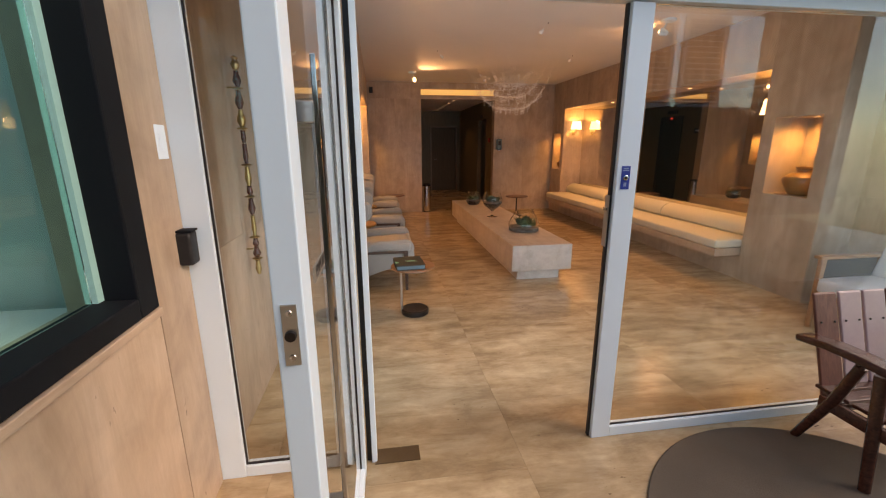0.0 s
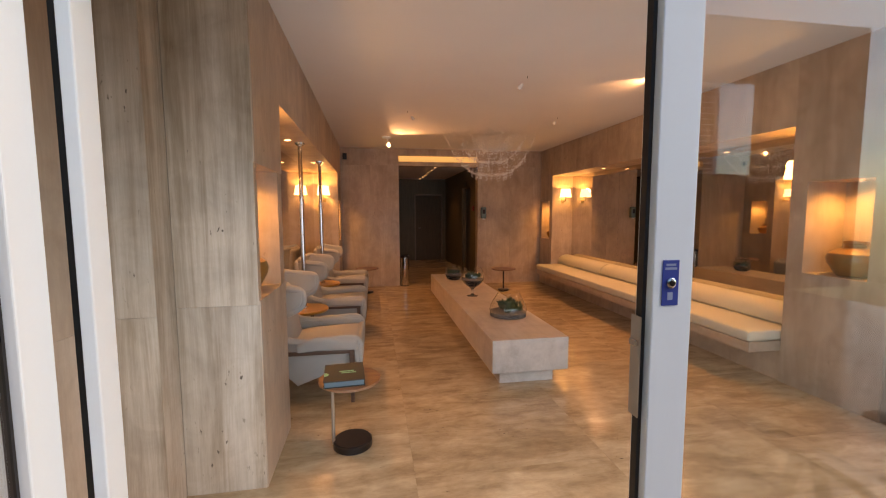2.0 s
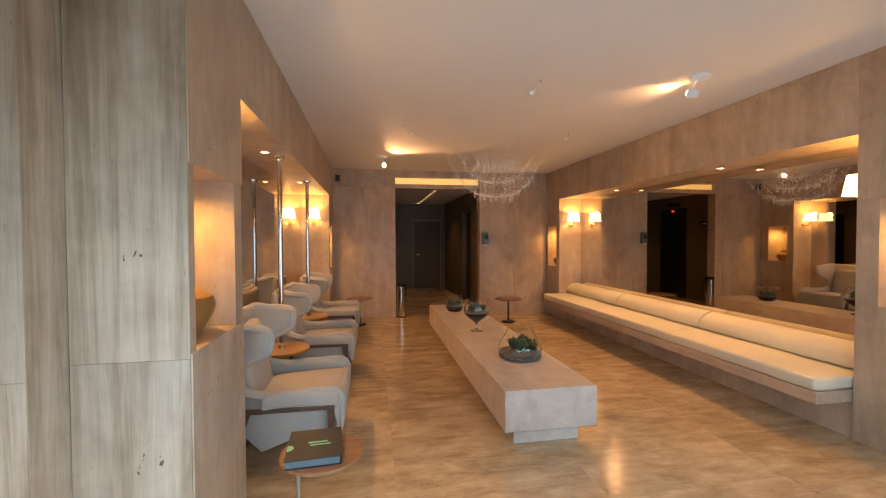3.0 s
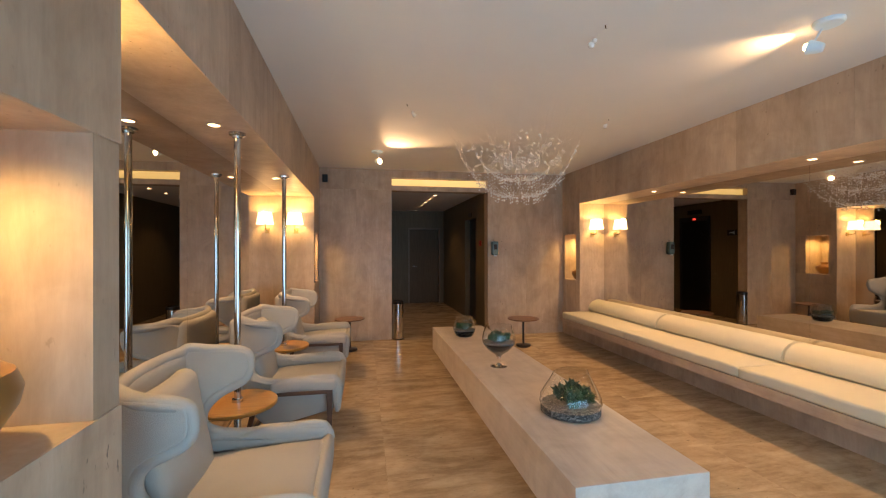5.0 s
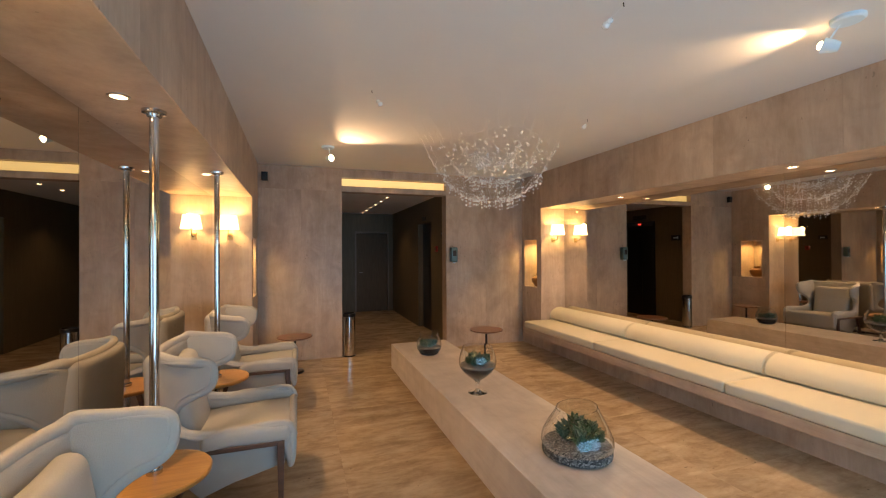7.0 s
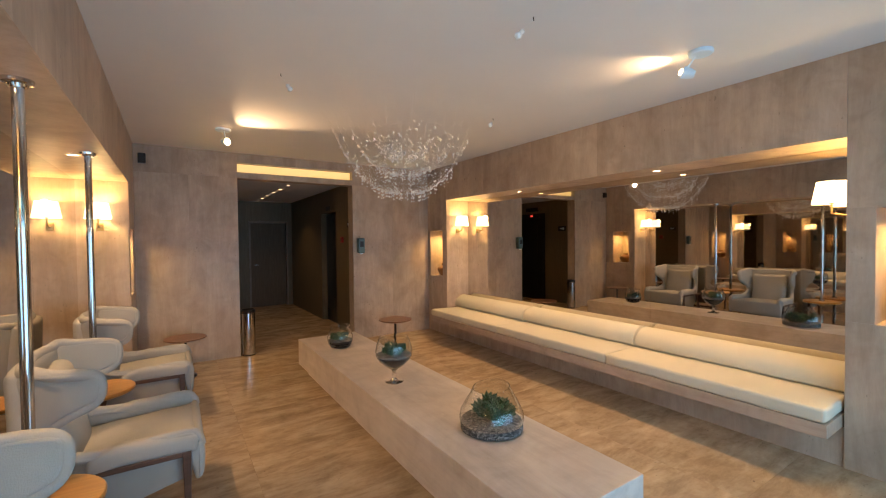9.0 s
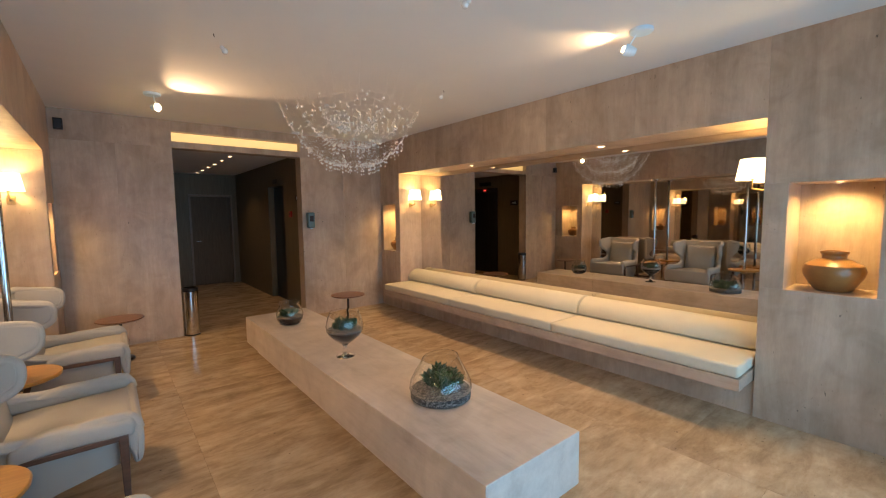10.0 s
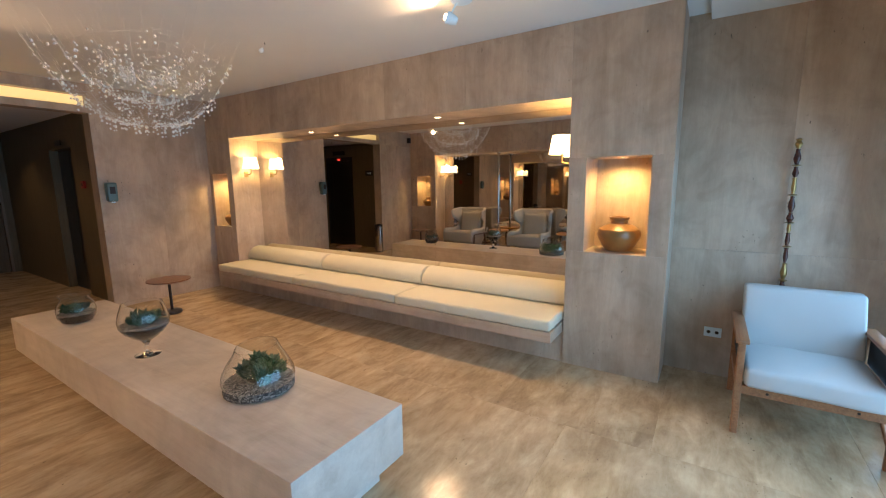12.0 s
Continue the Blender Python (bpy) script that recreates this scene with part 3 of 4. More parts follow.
# pots in the niches
M_CLAY = plain("glazed_ochre_clay", (0.34, 0.16, 0.045), 0.28, 0, 14, 0.35, 0.08)
POT = [(0, 0), (0.085, 0), (0.10, 0.01), (0.150, 0.085), (0.157, 0.115), (0.145, 0.145), (0.09, 0.175), (0.062, 0.182), (0.060, 0.20), (0.072, 0.212), (0.070, 0.224), (0.058, 0.224), (0.05, 0.19), (0.0, 0.18)]
for p, k, label in (((3.79, 2.765, 1.0), 1.08, "squat glazed ochre pot in a lit wall niche"), ((-0.76, 2.69, 1.05), 1.08, "squat brown clay pot in a lit wall niche"), ((3.77, 8.32, 0.96), 0.85, "small dark clay pot in a lit wall niche"), ((-0.78, 8.20, 1.0), 0.85, "small dark clay pot in a lit wall niche")):
    bm = lathe([(r * k, z * k * 1.16) for r, z in POT], 48)
    ob = part("pot", bm, M_CLAY, None, "", True)
    ob.location = p
    tagged(ob, label, "pot", "niche pots")


# lamps
def sconce(x, y, z, face):
    """face: +1 when the wall stands behind on the +y side."""
    s = thing("wall_sconce", (x, y + face * 0.13, z), "brass wall sconce with a lit cream fabric shade", "wall lamp", "sconces in the recesses")
    o = -face * 0.13
    part("wall_plate", boxes(((-0.03, -0.012 if face > 0 else 0.0, -0.20), (0.03, 0.0 if face > 0 else 0.012, -0.12)), bevel=0.003), M_BRASS, s)
    part("arm", tube([(0, -face * 0.006, -0.16), (0, o * 0.5, -0.165), (0, o, -0.15), (0, o, -0.07)], 0.007, 10), M_BRASS, s, "", True)
    part("cup", lathe([(0, -0.085), (0.022, -0.08), (0.03, -0.066), (0.0, -0.066)], 20, None, (0, o, 0)), M_BRASS, s, "", True)
    part("shade", lathe([(0.112, -0.08), (0.086, 0.08), (0.084, 0.08), (0.110, -0.08), (0.112, -0.08)], 40, None, (0, o, 0)), M_SHADE, s, "lit cream fabric shade", True)
    return s


for (x, y, z), face in zip(SCONCES, (1, -1, 1, -1)):
    sconce(x, y + face * 0.07, z, face)


def downlight(x, y, z, r, name, label, group):
    d = thing(name, (x, y, z), label, "ceiling light", group)
    part("trim_ring", lathe([(r, 0), (r * 1.35, 0), (r * 1.35, -0.004), (r, -0.006), (r, 0)], 28), M_STEEL, d, "", True)
    part("lens", lathe([(0, -0.001), (r * 0.98, -0.001), (r * 0.98, -0.003), (0, -0.003)], 24), M_LAMP, d, "bright lens")
    return d


for x, y, z in DOWNLIGHTS:
    downlight(x, y, z, 0.032, "recessed_downlight", "small lit recessed downlight in the recess soffit", "soffit downlights")
for x, y, z in NICHE_LIGHTS:
    downlight(x, y, z, 0.022, "niche_downlight", "tiny lit downlight in a wall niche", "niche downlights")


def spotlight(x, y, aims, label):
    s = thing("ceiling_spotlight", (x, y, ZC), label, "spotlight", "ceiling spotlights")
    part("canopy", lathe([(0, 0), (0.075, 0), (0.075, -0.016), (0.066, -0.024), (0, -0.024)], 36), M_WHITE, s, "", True)
    for (ox, oy, oz), target in aims:
        part("arm", tube([(ox * 0.4, oy * 0.4, -0.02), (ox, oy, oz + 0.03)], 0.006, 8), M_WHITE, s, "", True)
        head = part("head", lathe([(0, 0.05), (0.024, 0.046), (0.034, 0.02), (0.041, -0.028), (0.038, -0.028), (0.032, 0.0), (0, 0.012)], 28), M_WHITE, s, "", True)
        m = look((x + ox, y + oy, ZC + oz), target)
        head.matrix_basis = Matrix.Translation((-x, -y, -ZC)) @ m
        part("lens", lathe([(0, -0.020), (0.036, -0.020), (0.036, -0.023), (0.0, -0.026)], 24), M_LAMP, head, "bright lens")
        part("bulb", lathe([(0, -0.026), (0.016, -0.029), (0.023, -0.038), (0.019, -0.048), (0, -0.054)], 20), M_LAMP, head, "glowing bulb", True)
    return s


(e1, t1), (e2, t2) = SPOTS
spotlight(e1[0] - 0.02, e1[1] + 0.03, [((0.02, -0.03, e1[2] - ZC + 0.0), t1)], "white ceiling spotlight shining at the chandelier")
spotlight(2.745, 3.66, [((e2[0] - 2.745, e2[1] - 3.66, e2[2] - ZC), t2)], "white ceiling spotlight shining along the ceiling")

# chandelier of strung crystals
M_CRYSTAL, _, _, _b = material("cut_crystal", 0.03, 0, (0.98, 0.96, 0.92))
_b.inputs["Transmission Weight"].default_value = 0.2
_b.inputs["IOR"].default_value = 1.6
M_WIRE = plain("fine_silver_wire", (0.80, 0.77, 0.72), 0.4, 0.0, 60, 0.05, 0)
CX, CY = 1.72, 5.88
chand = thing("chandelier", (CX, CY, ZC), "wide bowl chandelier of fine wires and small cut crystals", "chandelier")
rng = random.Random(11)
drop = bmesh.new()
bmesh.ops.create_icosphere(drop, subdivisions=1, radius=0.0082)
for v in drop.verts:
    v.co.z *= 1.35
drop_mesh = mesh_of("crystal", drop, M_CRYSTAL)
wires, rest, spots_at = bmesh.new(), bmesh.new(), []


def bowl(rim, low, high, u, a):
    """A point of one tier, u from its middle to its rim; the rim rises and falls in swags."""
    r = rim * u * (1 + 0.05 * math.sin(a * 3 + rim * 9))
    z = low + (high - low + 0.05 * math.sin(a * 4 + rim * 5)) * u ** 2.8
    return Vector((r * math.cos(a), r * math.sin(a), z))


for rim, low, high, count in ((0.63, -0.76, -0.28, 96), (0.51, -0.58, -0.22, 76), (0.33, -0.41, -0.18, 48)):
    for k in range(count):
        a = (k + rng.uniform(-0.3, 0.3)) * math.tau / count
        reach, twist = rng.uniform(0.75, 1.08), rng.uniform(-0.25, 0.25)
        tube([bowl(rim, low, high, 0.12 + (reach - 0.12) * i / 8, a + twist * i / 8) for i in range(9)], 0.0004, 3, wires)
    for u in (0.3, 0.45, 0.6, 0.72, 0.83, 0.93, 1.0):
        tube([bowl(rim, low, high, u + 0.012 * math.sin(7 * a), a) for a in (k * math.tau / 48 for k in range(49))], 0.0004, 3, wires)
    for k in range(int(440 * rim)):
        a, u = rng.uniform(0, math.tau), rng.uniform(0.12, 1.0) ** 0.75
        p = bowl(rim, low, high, u, a)
        for i in range(rng.choice((1, 1, 1, 2, 2, 3)) if u < 0.85 else 1):
            spots_at.append(p + Vector((rng.uniform(-0.003, 0.003), rng.uniform(-0.003, 0.003), -0.010 - 0.034 * i)))
    for k in range(16):
        a = k * math.tau / 16 + rng.random() * 0.12
        p = bowl(rim, low, high, 1.0, a)
        tube([p, Vector((p.x * 1.08, p.y * 1.08, p.z * 0.45)), Vector((p.x * 1.22, p.y * 1.22, 0.0))], 0.0004, 3, wires)
part("wire", wires, M_WIRE, chand, "fine silver wires")
rng.shuffle(spots_at)
for p in spots_at[:280]:
    ob = new("crystal", drop_mesh)
    ob.parent = chand
    ob.matrix_basis = Matrix.Translation(p) @ pose(0, 0, 0, rng.uniform(0, 40), 0, rng.uniform(0, 180)) @ Matrix.Scale(rng.uniform(0.7, 1.25), 4)
for p in spots_at[280:]:
    bmesh.ops.create_icosphere(rest, subdivisions=1, radius=0.0080 * rng.uniform(0.7, 1.2), matrix=Matrix.Translation(p))
tagged(part("crystal_string", rest, M_CRYSTAL, chand, "many small cut crystals"), kind="stuff")

# tiny crystals hung apart below the ceiling
for x, y, dx, dy in ((0.49, 5.47, 0.07, 0.03), (2.54, 5.53, -0.06, -0.03), (1.50, 3.94, -0.05, 0.07)):
    c = thing("hanging_crystal", (x, y, ZC), "pair of frosted crystal balls hung from a ceiling hook", "ornament", "single hanging crystals")
    part("hook", tube([(0, 0, 0), (0, 0, -0.012), (0.004, 0, -0.02)], 0.003, 8), M_DARKMETAL, c, "small dark hook", True)
    part("wire", tube([(0, 0, -0.015), (dx * 0.5, dy * 0.5, -0.045), (dx, dy, -0.07)], 0.0012, 5), M_WIRE, c)
    for k, size in ((0.75, 0.75), (1.0, 1.0)):
        ball = part("ball", lathe([(0, -0.040 * size), (0.013 * size, -0.036 * size), (0.021 * size, -0.02 * size), (0.016 * size, -0.005 * size), (0, 0)], 18), M_CRYSTAL, c, "frosted ball", True)
        ball.location = (dx * k, dy * k, -0.015 - 0.055 * k)

# terrariums
M_TGLASS = glass_mat("terrarium_glass", (0.985, 0.99, 0.985))
M_GRAVEL, _n, _l, _b = material("speckled_gravel", 0.8)
_cells = _n.new("ShaderNodeTexVoronoi")
_cells.inputs["Scale"].default_value = 130
_l.new(mapped(_n, _l, (1, 1, 1)), _cells.inputs["Vector"])
_grey = _n.new("ShaderNodeRGBToBW")
_l.new(_cells.outputs["Color"], _grey.inputs[0])
_l.new(ramp(_n, _l, _grey.outputs[0], [(0.2, (0.015, 0.014, 0.013)), (0.55, (0.06, 0.057, 0.052)), (0.85, (0.22, 0.21, 0.19))]), _b.inputs["Base Color"])
bump(_n, _l, _b, _cells.outputs["Distance"], 0.8, 0.004)
M_SOIL = plain("dark_soil", (0.008, 0.006, 0.005), 0.95, 0, 160, 0.4, 0.8)
M_SOIL.node_tree.nodes["Principled BSDF"].inputs["Specular IOR Level"].default_value = 0.1
M_LEAF = plain("succulent_leaf", (0.018, 0.058, 0.016), 0.4, 0, 30, 0.35, 0.1)
M_LEAF2 = plain("blue_green_leaf", (0.016, 0.055, 0.03), 0.45, 0, 30, 0.3, 0.1)


def vessel(outer, wall=0.003):
    return lathe([(0, outer[0][1])] + outer + [(max(r - wall, 0), z + (wall if k == 0 else 0)) for k, (r, z) in reversed(list(enumerate(outer)))] + [(0, outer[0][1] + wall)], 48)


def leaf_rosette(n, length, seed, upright=0.5):
    rng = random.Random(seed)
    bm = bmesh.new()
    for k in range(n):
        a, lift = k * 2.4 + rng.uniform(-0.3, 0.3), upright + rng.uniform(-0.25, 0.4)
        L, w = length * rng.uniform(0.35, 0.6), length * 0.15
        base = Vector((rng.uniform(-0.12, 0.12) * length, rng.uniform(-0.12, 0.12) * length, length * rng.uniform(0.0, 0.5)))
        d = Vector((math.cos(a) * math.cos(lift), math.sin(a) * math.cos(lift), math.sin(lift)))
        sd = Vector((-math.sin(a), math.cos(a), 0))
        up = sd.cross(d)
        ring = [Vector((0, 0, 0)), d * L * 0.5 + sd * w, d * L, d * L * 0.5 - sd * w]
        v = [bm.verts.new(base + p) for p in ring]
        t = bm.verts.new(base + d * L * 0.5 + up * -w * 0.7)
        b = bm.verts.new(base + d * L * 0.5 + up * w * 0.45)
        for i in range(4):
            bm.faces.new((v[i], v[(i + 1) % 4], b))
            bm.faces.new((v[(i + 1) % 4], v[i], t))
    bmesh.ops.recalc_face_normals(bm, faces=bm.faces)
    return bm


def terrarium(at, outer, fill, label, plants, seed, soil=False, rim_tilt=0.0, gravel=0.02):
    t = thing("terrarium", at, label, "terrarium", "glass terrariums on the coffee table")
    v = vessel(outer)
    top = max(z for r, z in outer)
    for q in v.verts:
        q.co.z += rim_tilt * q.co.x * max(0, (q.co.z - top * 0.55) / top)
    glass = part("glass_bowl", v, M_TGLASS, t, "clear glass bowl", True)
    glass.visible_shadow = False
    rng = random.Random(seed)
    lower = [(r, z) for r, z in outer if z < fill]
    wide = next(r for r, z in outer if z >= fill)
    body = [(0, lower[0][1] + 0.004)] + [(max(r - 0.006, 0), z + 0.004) for r, z in lower] + [(wide - 0.007, fill - 0.003), (wide - 0.012, fill + 0.004), (0, fill + 0.012)]
    if soil:
        cut = fill - gravel
        part("soil", lathe([p for p in body if p[1] < cut] + [(wide - 0.008, cut), (0, cut)], 36), M_SOIL, t, "dark soil layer", True)
        part("gravel", lathe([(0, cut + 0.001), (wide - 0.008, cut + 0.001), (wide - 0.007, fill), (wide - 0.015, fill + 0.005), (0, fill + 0.012)], 36), M_GRAVEL, t, "pale gravel layer", True)
    else:
        part("gravel", lathe(body, 36), M_GRAVEL, t, "pale gravel layer", True)
    for k in range(plants):
        a, r = rng.uniform(0, math.tau), wide * 0.62 * math.sqrt(rng.random())
        size = rng.uniform(0.07, 0.115) * (wide / 0.16)
        p = part("succulent", leaf_rosette(44, size, seed * 31 + k, rng.uniform(0.4, 0.9)), M_LEAF if rng.random() < 0.65 else M_LEAF2, t, "green succulent" if k == 0 else "")
        p.location = (r * math.cos(a), r * math.sin(a), fill + 0.008)
    return t


TOP = 0.416
terrarium((1.435, 4.25, TOP), [(0.06, 0), (0.135, 0.004), (0.175, 0.03), (0.190, 0.065), (0.183, 0.105), (0.155, 0.16), (0.122, 0.215), (0.108, 0.245)], 0.046,
          "slanted clear glass terrarium with succulents on gravel", 15, 3, True, 0.25, 0.04)
terrarium((1.312, 5.35, TOP), [(0.03, 0.10), (0.075, 0.13), (0.115, 0.165), (0.140, 0.205), (0.145, 0.245), (0.132, 0.30), (0.112, 0.355)], 0.215,
          "goblet-shaped glass terrarium with dark soil and succulents", 14, 5, True, 0.0, 0.012)
goblet = bpy.data.objects["terrarium.001"]
goblet.scale = bpy.data.objects["terrarium"].scale = (1.05, 1.05, 1.05)
part("stem", lathe([(0, 0), (0.072, 0.0), (0.074, 0.004), (0.03, 0.012), (0.014, 0.03), (0.017, 0.05), (0.012, 0.07), (0.022, 0.092), (0.032, 0.102), (0, 0.102)], 36), M_TGLASS, goblet, "clear glass stem", True).visible_shadow = False
terrarium((1.315, 6.68, TOP), [(0.07, 0), (0.105, 0.012), (0.132, 0.06), (0.138, 0.11), (0.125, 0.165), (0.098, 0.205), (0.098, 0.22), (0.112, 0.24)], 0.085,
          "round glass bowl terrarium with dark soil and small plants", 12, 8, True, 0.0, 0.008)


# turned staffs on the alcove walls
def turned_staff(at, z0, z1, seed, label):
    s = thing("turned_staff", at, label, "wall ornament", "turned wall staffs")
    rng = random.Random(seed)
    part("rod", tube([(0, 0, z0), (0, 0, z1)], 0.006, 10), M_BRASS, s, "", True)
    z, k = z0, 0
    while z < z1 - 0.07:
        h = rng.uniform(0.05, 0.13)
        r = rng.uniform(0.013, 0.024)
        prof = [(0, 0), (0.010, 0), (r * 0.6, h * 0.1), (r, h * 0.35), (r * 0.85, h * 0.55), (0.011, h * 0.85), (0.014, h * 0.95), (0, h)]
        part("bead", lathe(prof, 20, None, (0, 0, z)), M_BRASS if k % 3 == 0 else M_MAHOG, s, "brass bead" if k % 3 == 0 else "dark wooden bead", True)
        z += h
        if k % 2 == 0:
            part("disc", lathe([(0, 0), (0.026, 0.004), (0.029, 0.008), (0.012, 0.014), (0, 0.014)], 22, None, (0, 0, z)), M_BRASS, s, "", True)
            z += 0.014
        k += 1
    part("finial", lathe([(0, 0), (0.014, 0.005), (0.024, 0.03), (0.012, 0.05), (0.02, 0.062), (0, 0.075)], 20, None, (0, 0, z)), M_BRASS, s, "", True)
    wall = 1 if at[0] > 0 else -1
    for zz in (z0 + 0.15, z1 - 0.15):
        part("wall_pin", tube([(0, 0, zz), (wall * 0.06, 0, zz)], 0.004, 8), M_BRASS, s)
    return s


turned_staff((3.94, 1.66, 0), 0.62, 1.80, 4, "tall turned staff of brass and dark wood beads on the wall")
turned_staff((-1.11, 1.62, 0), 0.78, 1.95, 9, "turned brass bead staff hung on the alcove wall")


# alcove armchair with open wooden frame, seat towards -x
def frame_chair(at, turn):
    c = thing("lounge_chair", at, "low reddish wooden lounge chair with off-white cushions", "chair", "", turn)
    for s in (-1, 1):
        y = s * 0.345
        part("leg", profile_solid([(-0.33, 0.60), (-0.285, 0.60), (-0.30, 0.0), (-0.325, 0.0)], y - 0.02, y + 0.02, 0.006), M_TEAK, c, "", True)
        part("leg", profile_solid([(0.22, 0.60), (0.265, 0.60), (0.34, 0.0), (0.315, 0.0)], y - 0.02, y + 0.02, 0.006), M_TEAK, c, "", True)
        part("armrest", boxes(((-0.36, y - 0.035, 0.595), (0.30, y + 0.035, 0.622)), bevel=0.008), M_TEAK, c, "", True)
        part("side_rail", boxes(((-0.30, y - 0.012, 0.27), (0.28, y + 0.012, 0.32)), bevel=0.004), M_TEAK, c)
        part("arm_sling", boxes(((-0.28, y - 0.006, 0.41), (0.22, y + 0.006, 0.585)), bevel=0.003), M_LEATHER, c, "black leather side sling")
        part("brace", tube([(-0.31, y, 0.10), (0.0, y, 0.28)], 0.012, 10), M_TEAK, c, "", True)
    part("front_rail", boxes(((-0.325, -0.33, 0.27), (-0.295, 0.33, 0.325)), bevel=0.004), M_TEAK, c)
    part("back_rail", boxes(((0.25, -0.33, 0.27), (0.28, 0.33, 0.32)), bevel=0.004), M_TEAK, c)
    for y in (-0.2, 0.2):
        part("bolt", lathe([(0, 0), (0.008, 0.001), (0.006, 0.004), (0, 0.005)], 10), M_DARKMETAL, c).matrix_basis = pose(-0.325, y, 0.298, 0, -90, 0)
    part("seat_cushion", cushion((-0.36, -0.32, 0.325), (0.24, 0.32, 0.445), 0.03, 0.015, 7, 6), M_WHITECLOTH, c, "", True)
    bk = cushion((0.14, -0.32, 0.43), (0.25, 0.32, 0.83), 0.022, 0.0, 8, 6)
    for v in bk.verts:
        v.co.x += 0.35 * (v.co.z - 0.43)
    part("back_cushion", bk, M_WHITECLOTH, c, "", True)
    part("back_frame", profile_solid([(0.262, 0.30), (0.285, 0.30), (0.44, 0.76), (0.42, 0.76)], -0.3, 0.3, 0.004), M_TEAK, c)
    return c


M_LEATHER = plain("black_leather", (0.012, 0.012, 0.013), 0.75, 0, 160, 0.1, 0.2)
frame_chair((3.45, 1.57, 0), 0)

# socket on the alcove wall
sock = thing("wall_socket", (4.0, 2.05, 0.36), "white plastic double wall socket", "socket")
part("plate", boxes(((-0.008, -0.06, -0.04), (0, 0.06, 0.04)), bevel=0.002), M_WHITE, sock)
for y in (-0.028, 0.028):
    part("outlet", lathe([(0, 0), (0.013, 0), (0.013, 0.002), (0, 0.002)], 16), M_DARKMETAL, sock).matrix_basis = pose(-0.0085, y, 0, 0, -90, 0)

# doorway, corridor
structure("cove_light", boxes(((0.56, YF + 0.092, 2.545), (2.20, YF + 0.096, 2.665))), M_COVE, "lit yellow cove strip over the doorway")
bin_ = thing("waste_bin", (0.66, 8.62, 0), "tall chrome waste bin with a black rim", "bin")
bin_.scale = (1.3, 1.3, 1.1)
part("body", lathe([(0, 0.01), (0.068, 0.01), (0.07, 0.02), (0.07, 0.54), (0.064, 0.54), (0.064, 0.10), (0, 0.10)], 36), M_CHROME, bin_, "", True)
part("rim", lathe([(0.062, 0.535), (0.073, 0.535), (0.073, 0.575), (0.062, 0.58), (0.062, 0.535)], 36), M_DARKMETAL, bin_, "black rim", True)
part("base_ring", lathe([(0.0, 0), (0.072, 0), (0.072, 0.012), (0.0, 0.012)], 36), M_DARKMETAL, bin_, "", True)
M_GREENPL = plain("grey_green_plastic", (0.10, 0.16, 0.16), 0.3, 0, 60, 0.06, 0.02)
disp = thing("sanitizer_dispenser", (2.315, YF, 1.50), "grey-green wall-mounted sanitizer dispenser", "dispenser")
part("body", cushion((-0.055, -0.10, -0.12), (0.055, -0.002, 0.12), 0.02, 0, 4, 1), M_GREENPL, disp, "", True)
part("window", boxes(((-0.03, -0.104, -0.02), (0.03, -0.099, 0.07)), bevel=0.002), M_DARKMETAL, disp, "dark level window")
part("nozzle", boxes(((-0.02, -0.09, -0.135), (0.02, -0.05, -0.117)), bevel=0.003), M_WHITE, disp)
dr = thing("door_1", (1.755, 13.1, 0), "closed dark wood corridor door", "door")
dr["kind"] = "structure"
part("leaf", boxes(((-0.40, 0.04, 0.005), (0.40, 0.08, 2.03)), bevel=0.002), M_DOORWOOD, dr)
M_DOORWOOD2 = wood("door_frame_veneer", (0.20, 0.14, 0.095), (0.28, 0.20, 0.14), 0.45, (14, 14, 1))
part("door_frame", boxes(((-0.443, -0.012, 0), (-0.405, 0.10, 2.078)), ((0.405, -0.012, 0), (0.443, 0.10, 2.078)), ((-0.405, -0.012, 2.036), (0.405, 0.10, 2.078))), M_DOORWOOD2, dr, "paler wooden frame")
part("door_handle", tube([(-0.34, 0.04, 1.02), (-0.34, -0.02, 1.02), (-0.24, -0.02, 1.02)], 0.010, 10), M_CHROME, dr, "chrome lever handle", True)
lift = thing("elevator", (2.3, 10.15, 0), "dark steel elevator doors in the corridor wall", "elevator")
M_LIFT = plain("dark_steel", (0.06, 0.055, 0.05), 0.3, 0.9, 120, 0.08, 0.02)
for y0, y1 in ((-0.43, -0.002), (0.002, 0.43)):
    part("door_panel", boxes(((0.10, y0, 0.0), (0.13, y1, 2.10))), M_LIFT, lift)
part("display", boxes(((-0.012, -0.12, 2.16), (-0.002, 0.12, 2.24)), bevel=0.002), M_DARKMETAL, lift)
lift_left = thing("elevator", (0.25, 10.24, 0), "dark steel elevator doors with a red lit floor display", "elevator")
for y0, y1 in ((-0.38, -0.002), (0.002, 0.38)):
    part("door_panel", boxes(((0.004, y0, 0.0), (0.02, y1, 2.14))), M_LIFT, lift_left)
part("door_frame", boxes(((0.001, -0.45, 0), (0.035, -0.382, 2.24)), ((0.001, 0.382, 0), (0.035, 0.45, 2.24)), ((0.001, -0.382, 2.142), (0.035, 0.382, 2.24)), bevel=0.002), M_BLACKGASKET, lift_left, "black metal surround")
part("display", boxes(((0.001, -0.20, 2.30), (0.03, 0.20, 2.40)), bevel=0.002), M_DARKMETAL, lift_left)
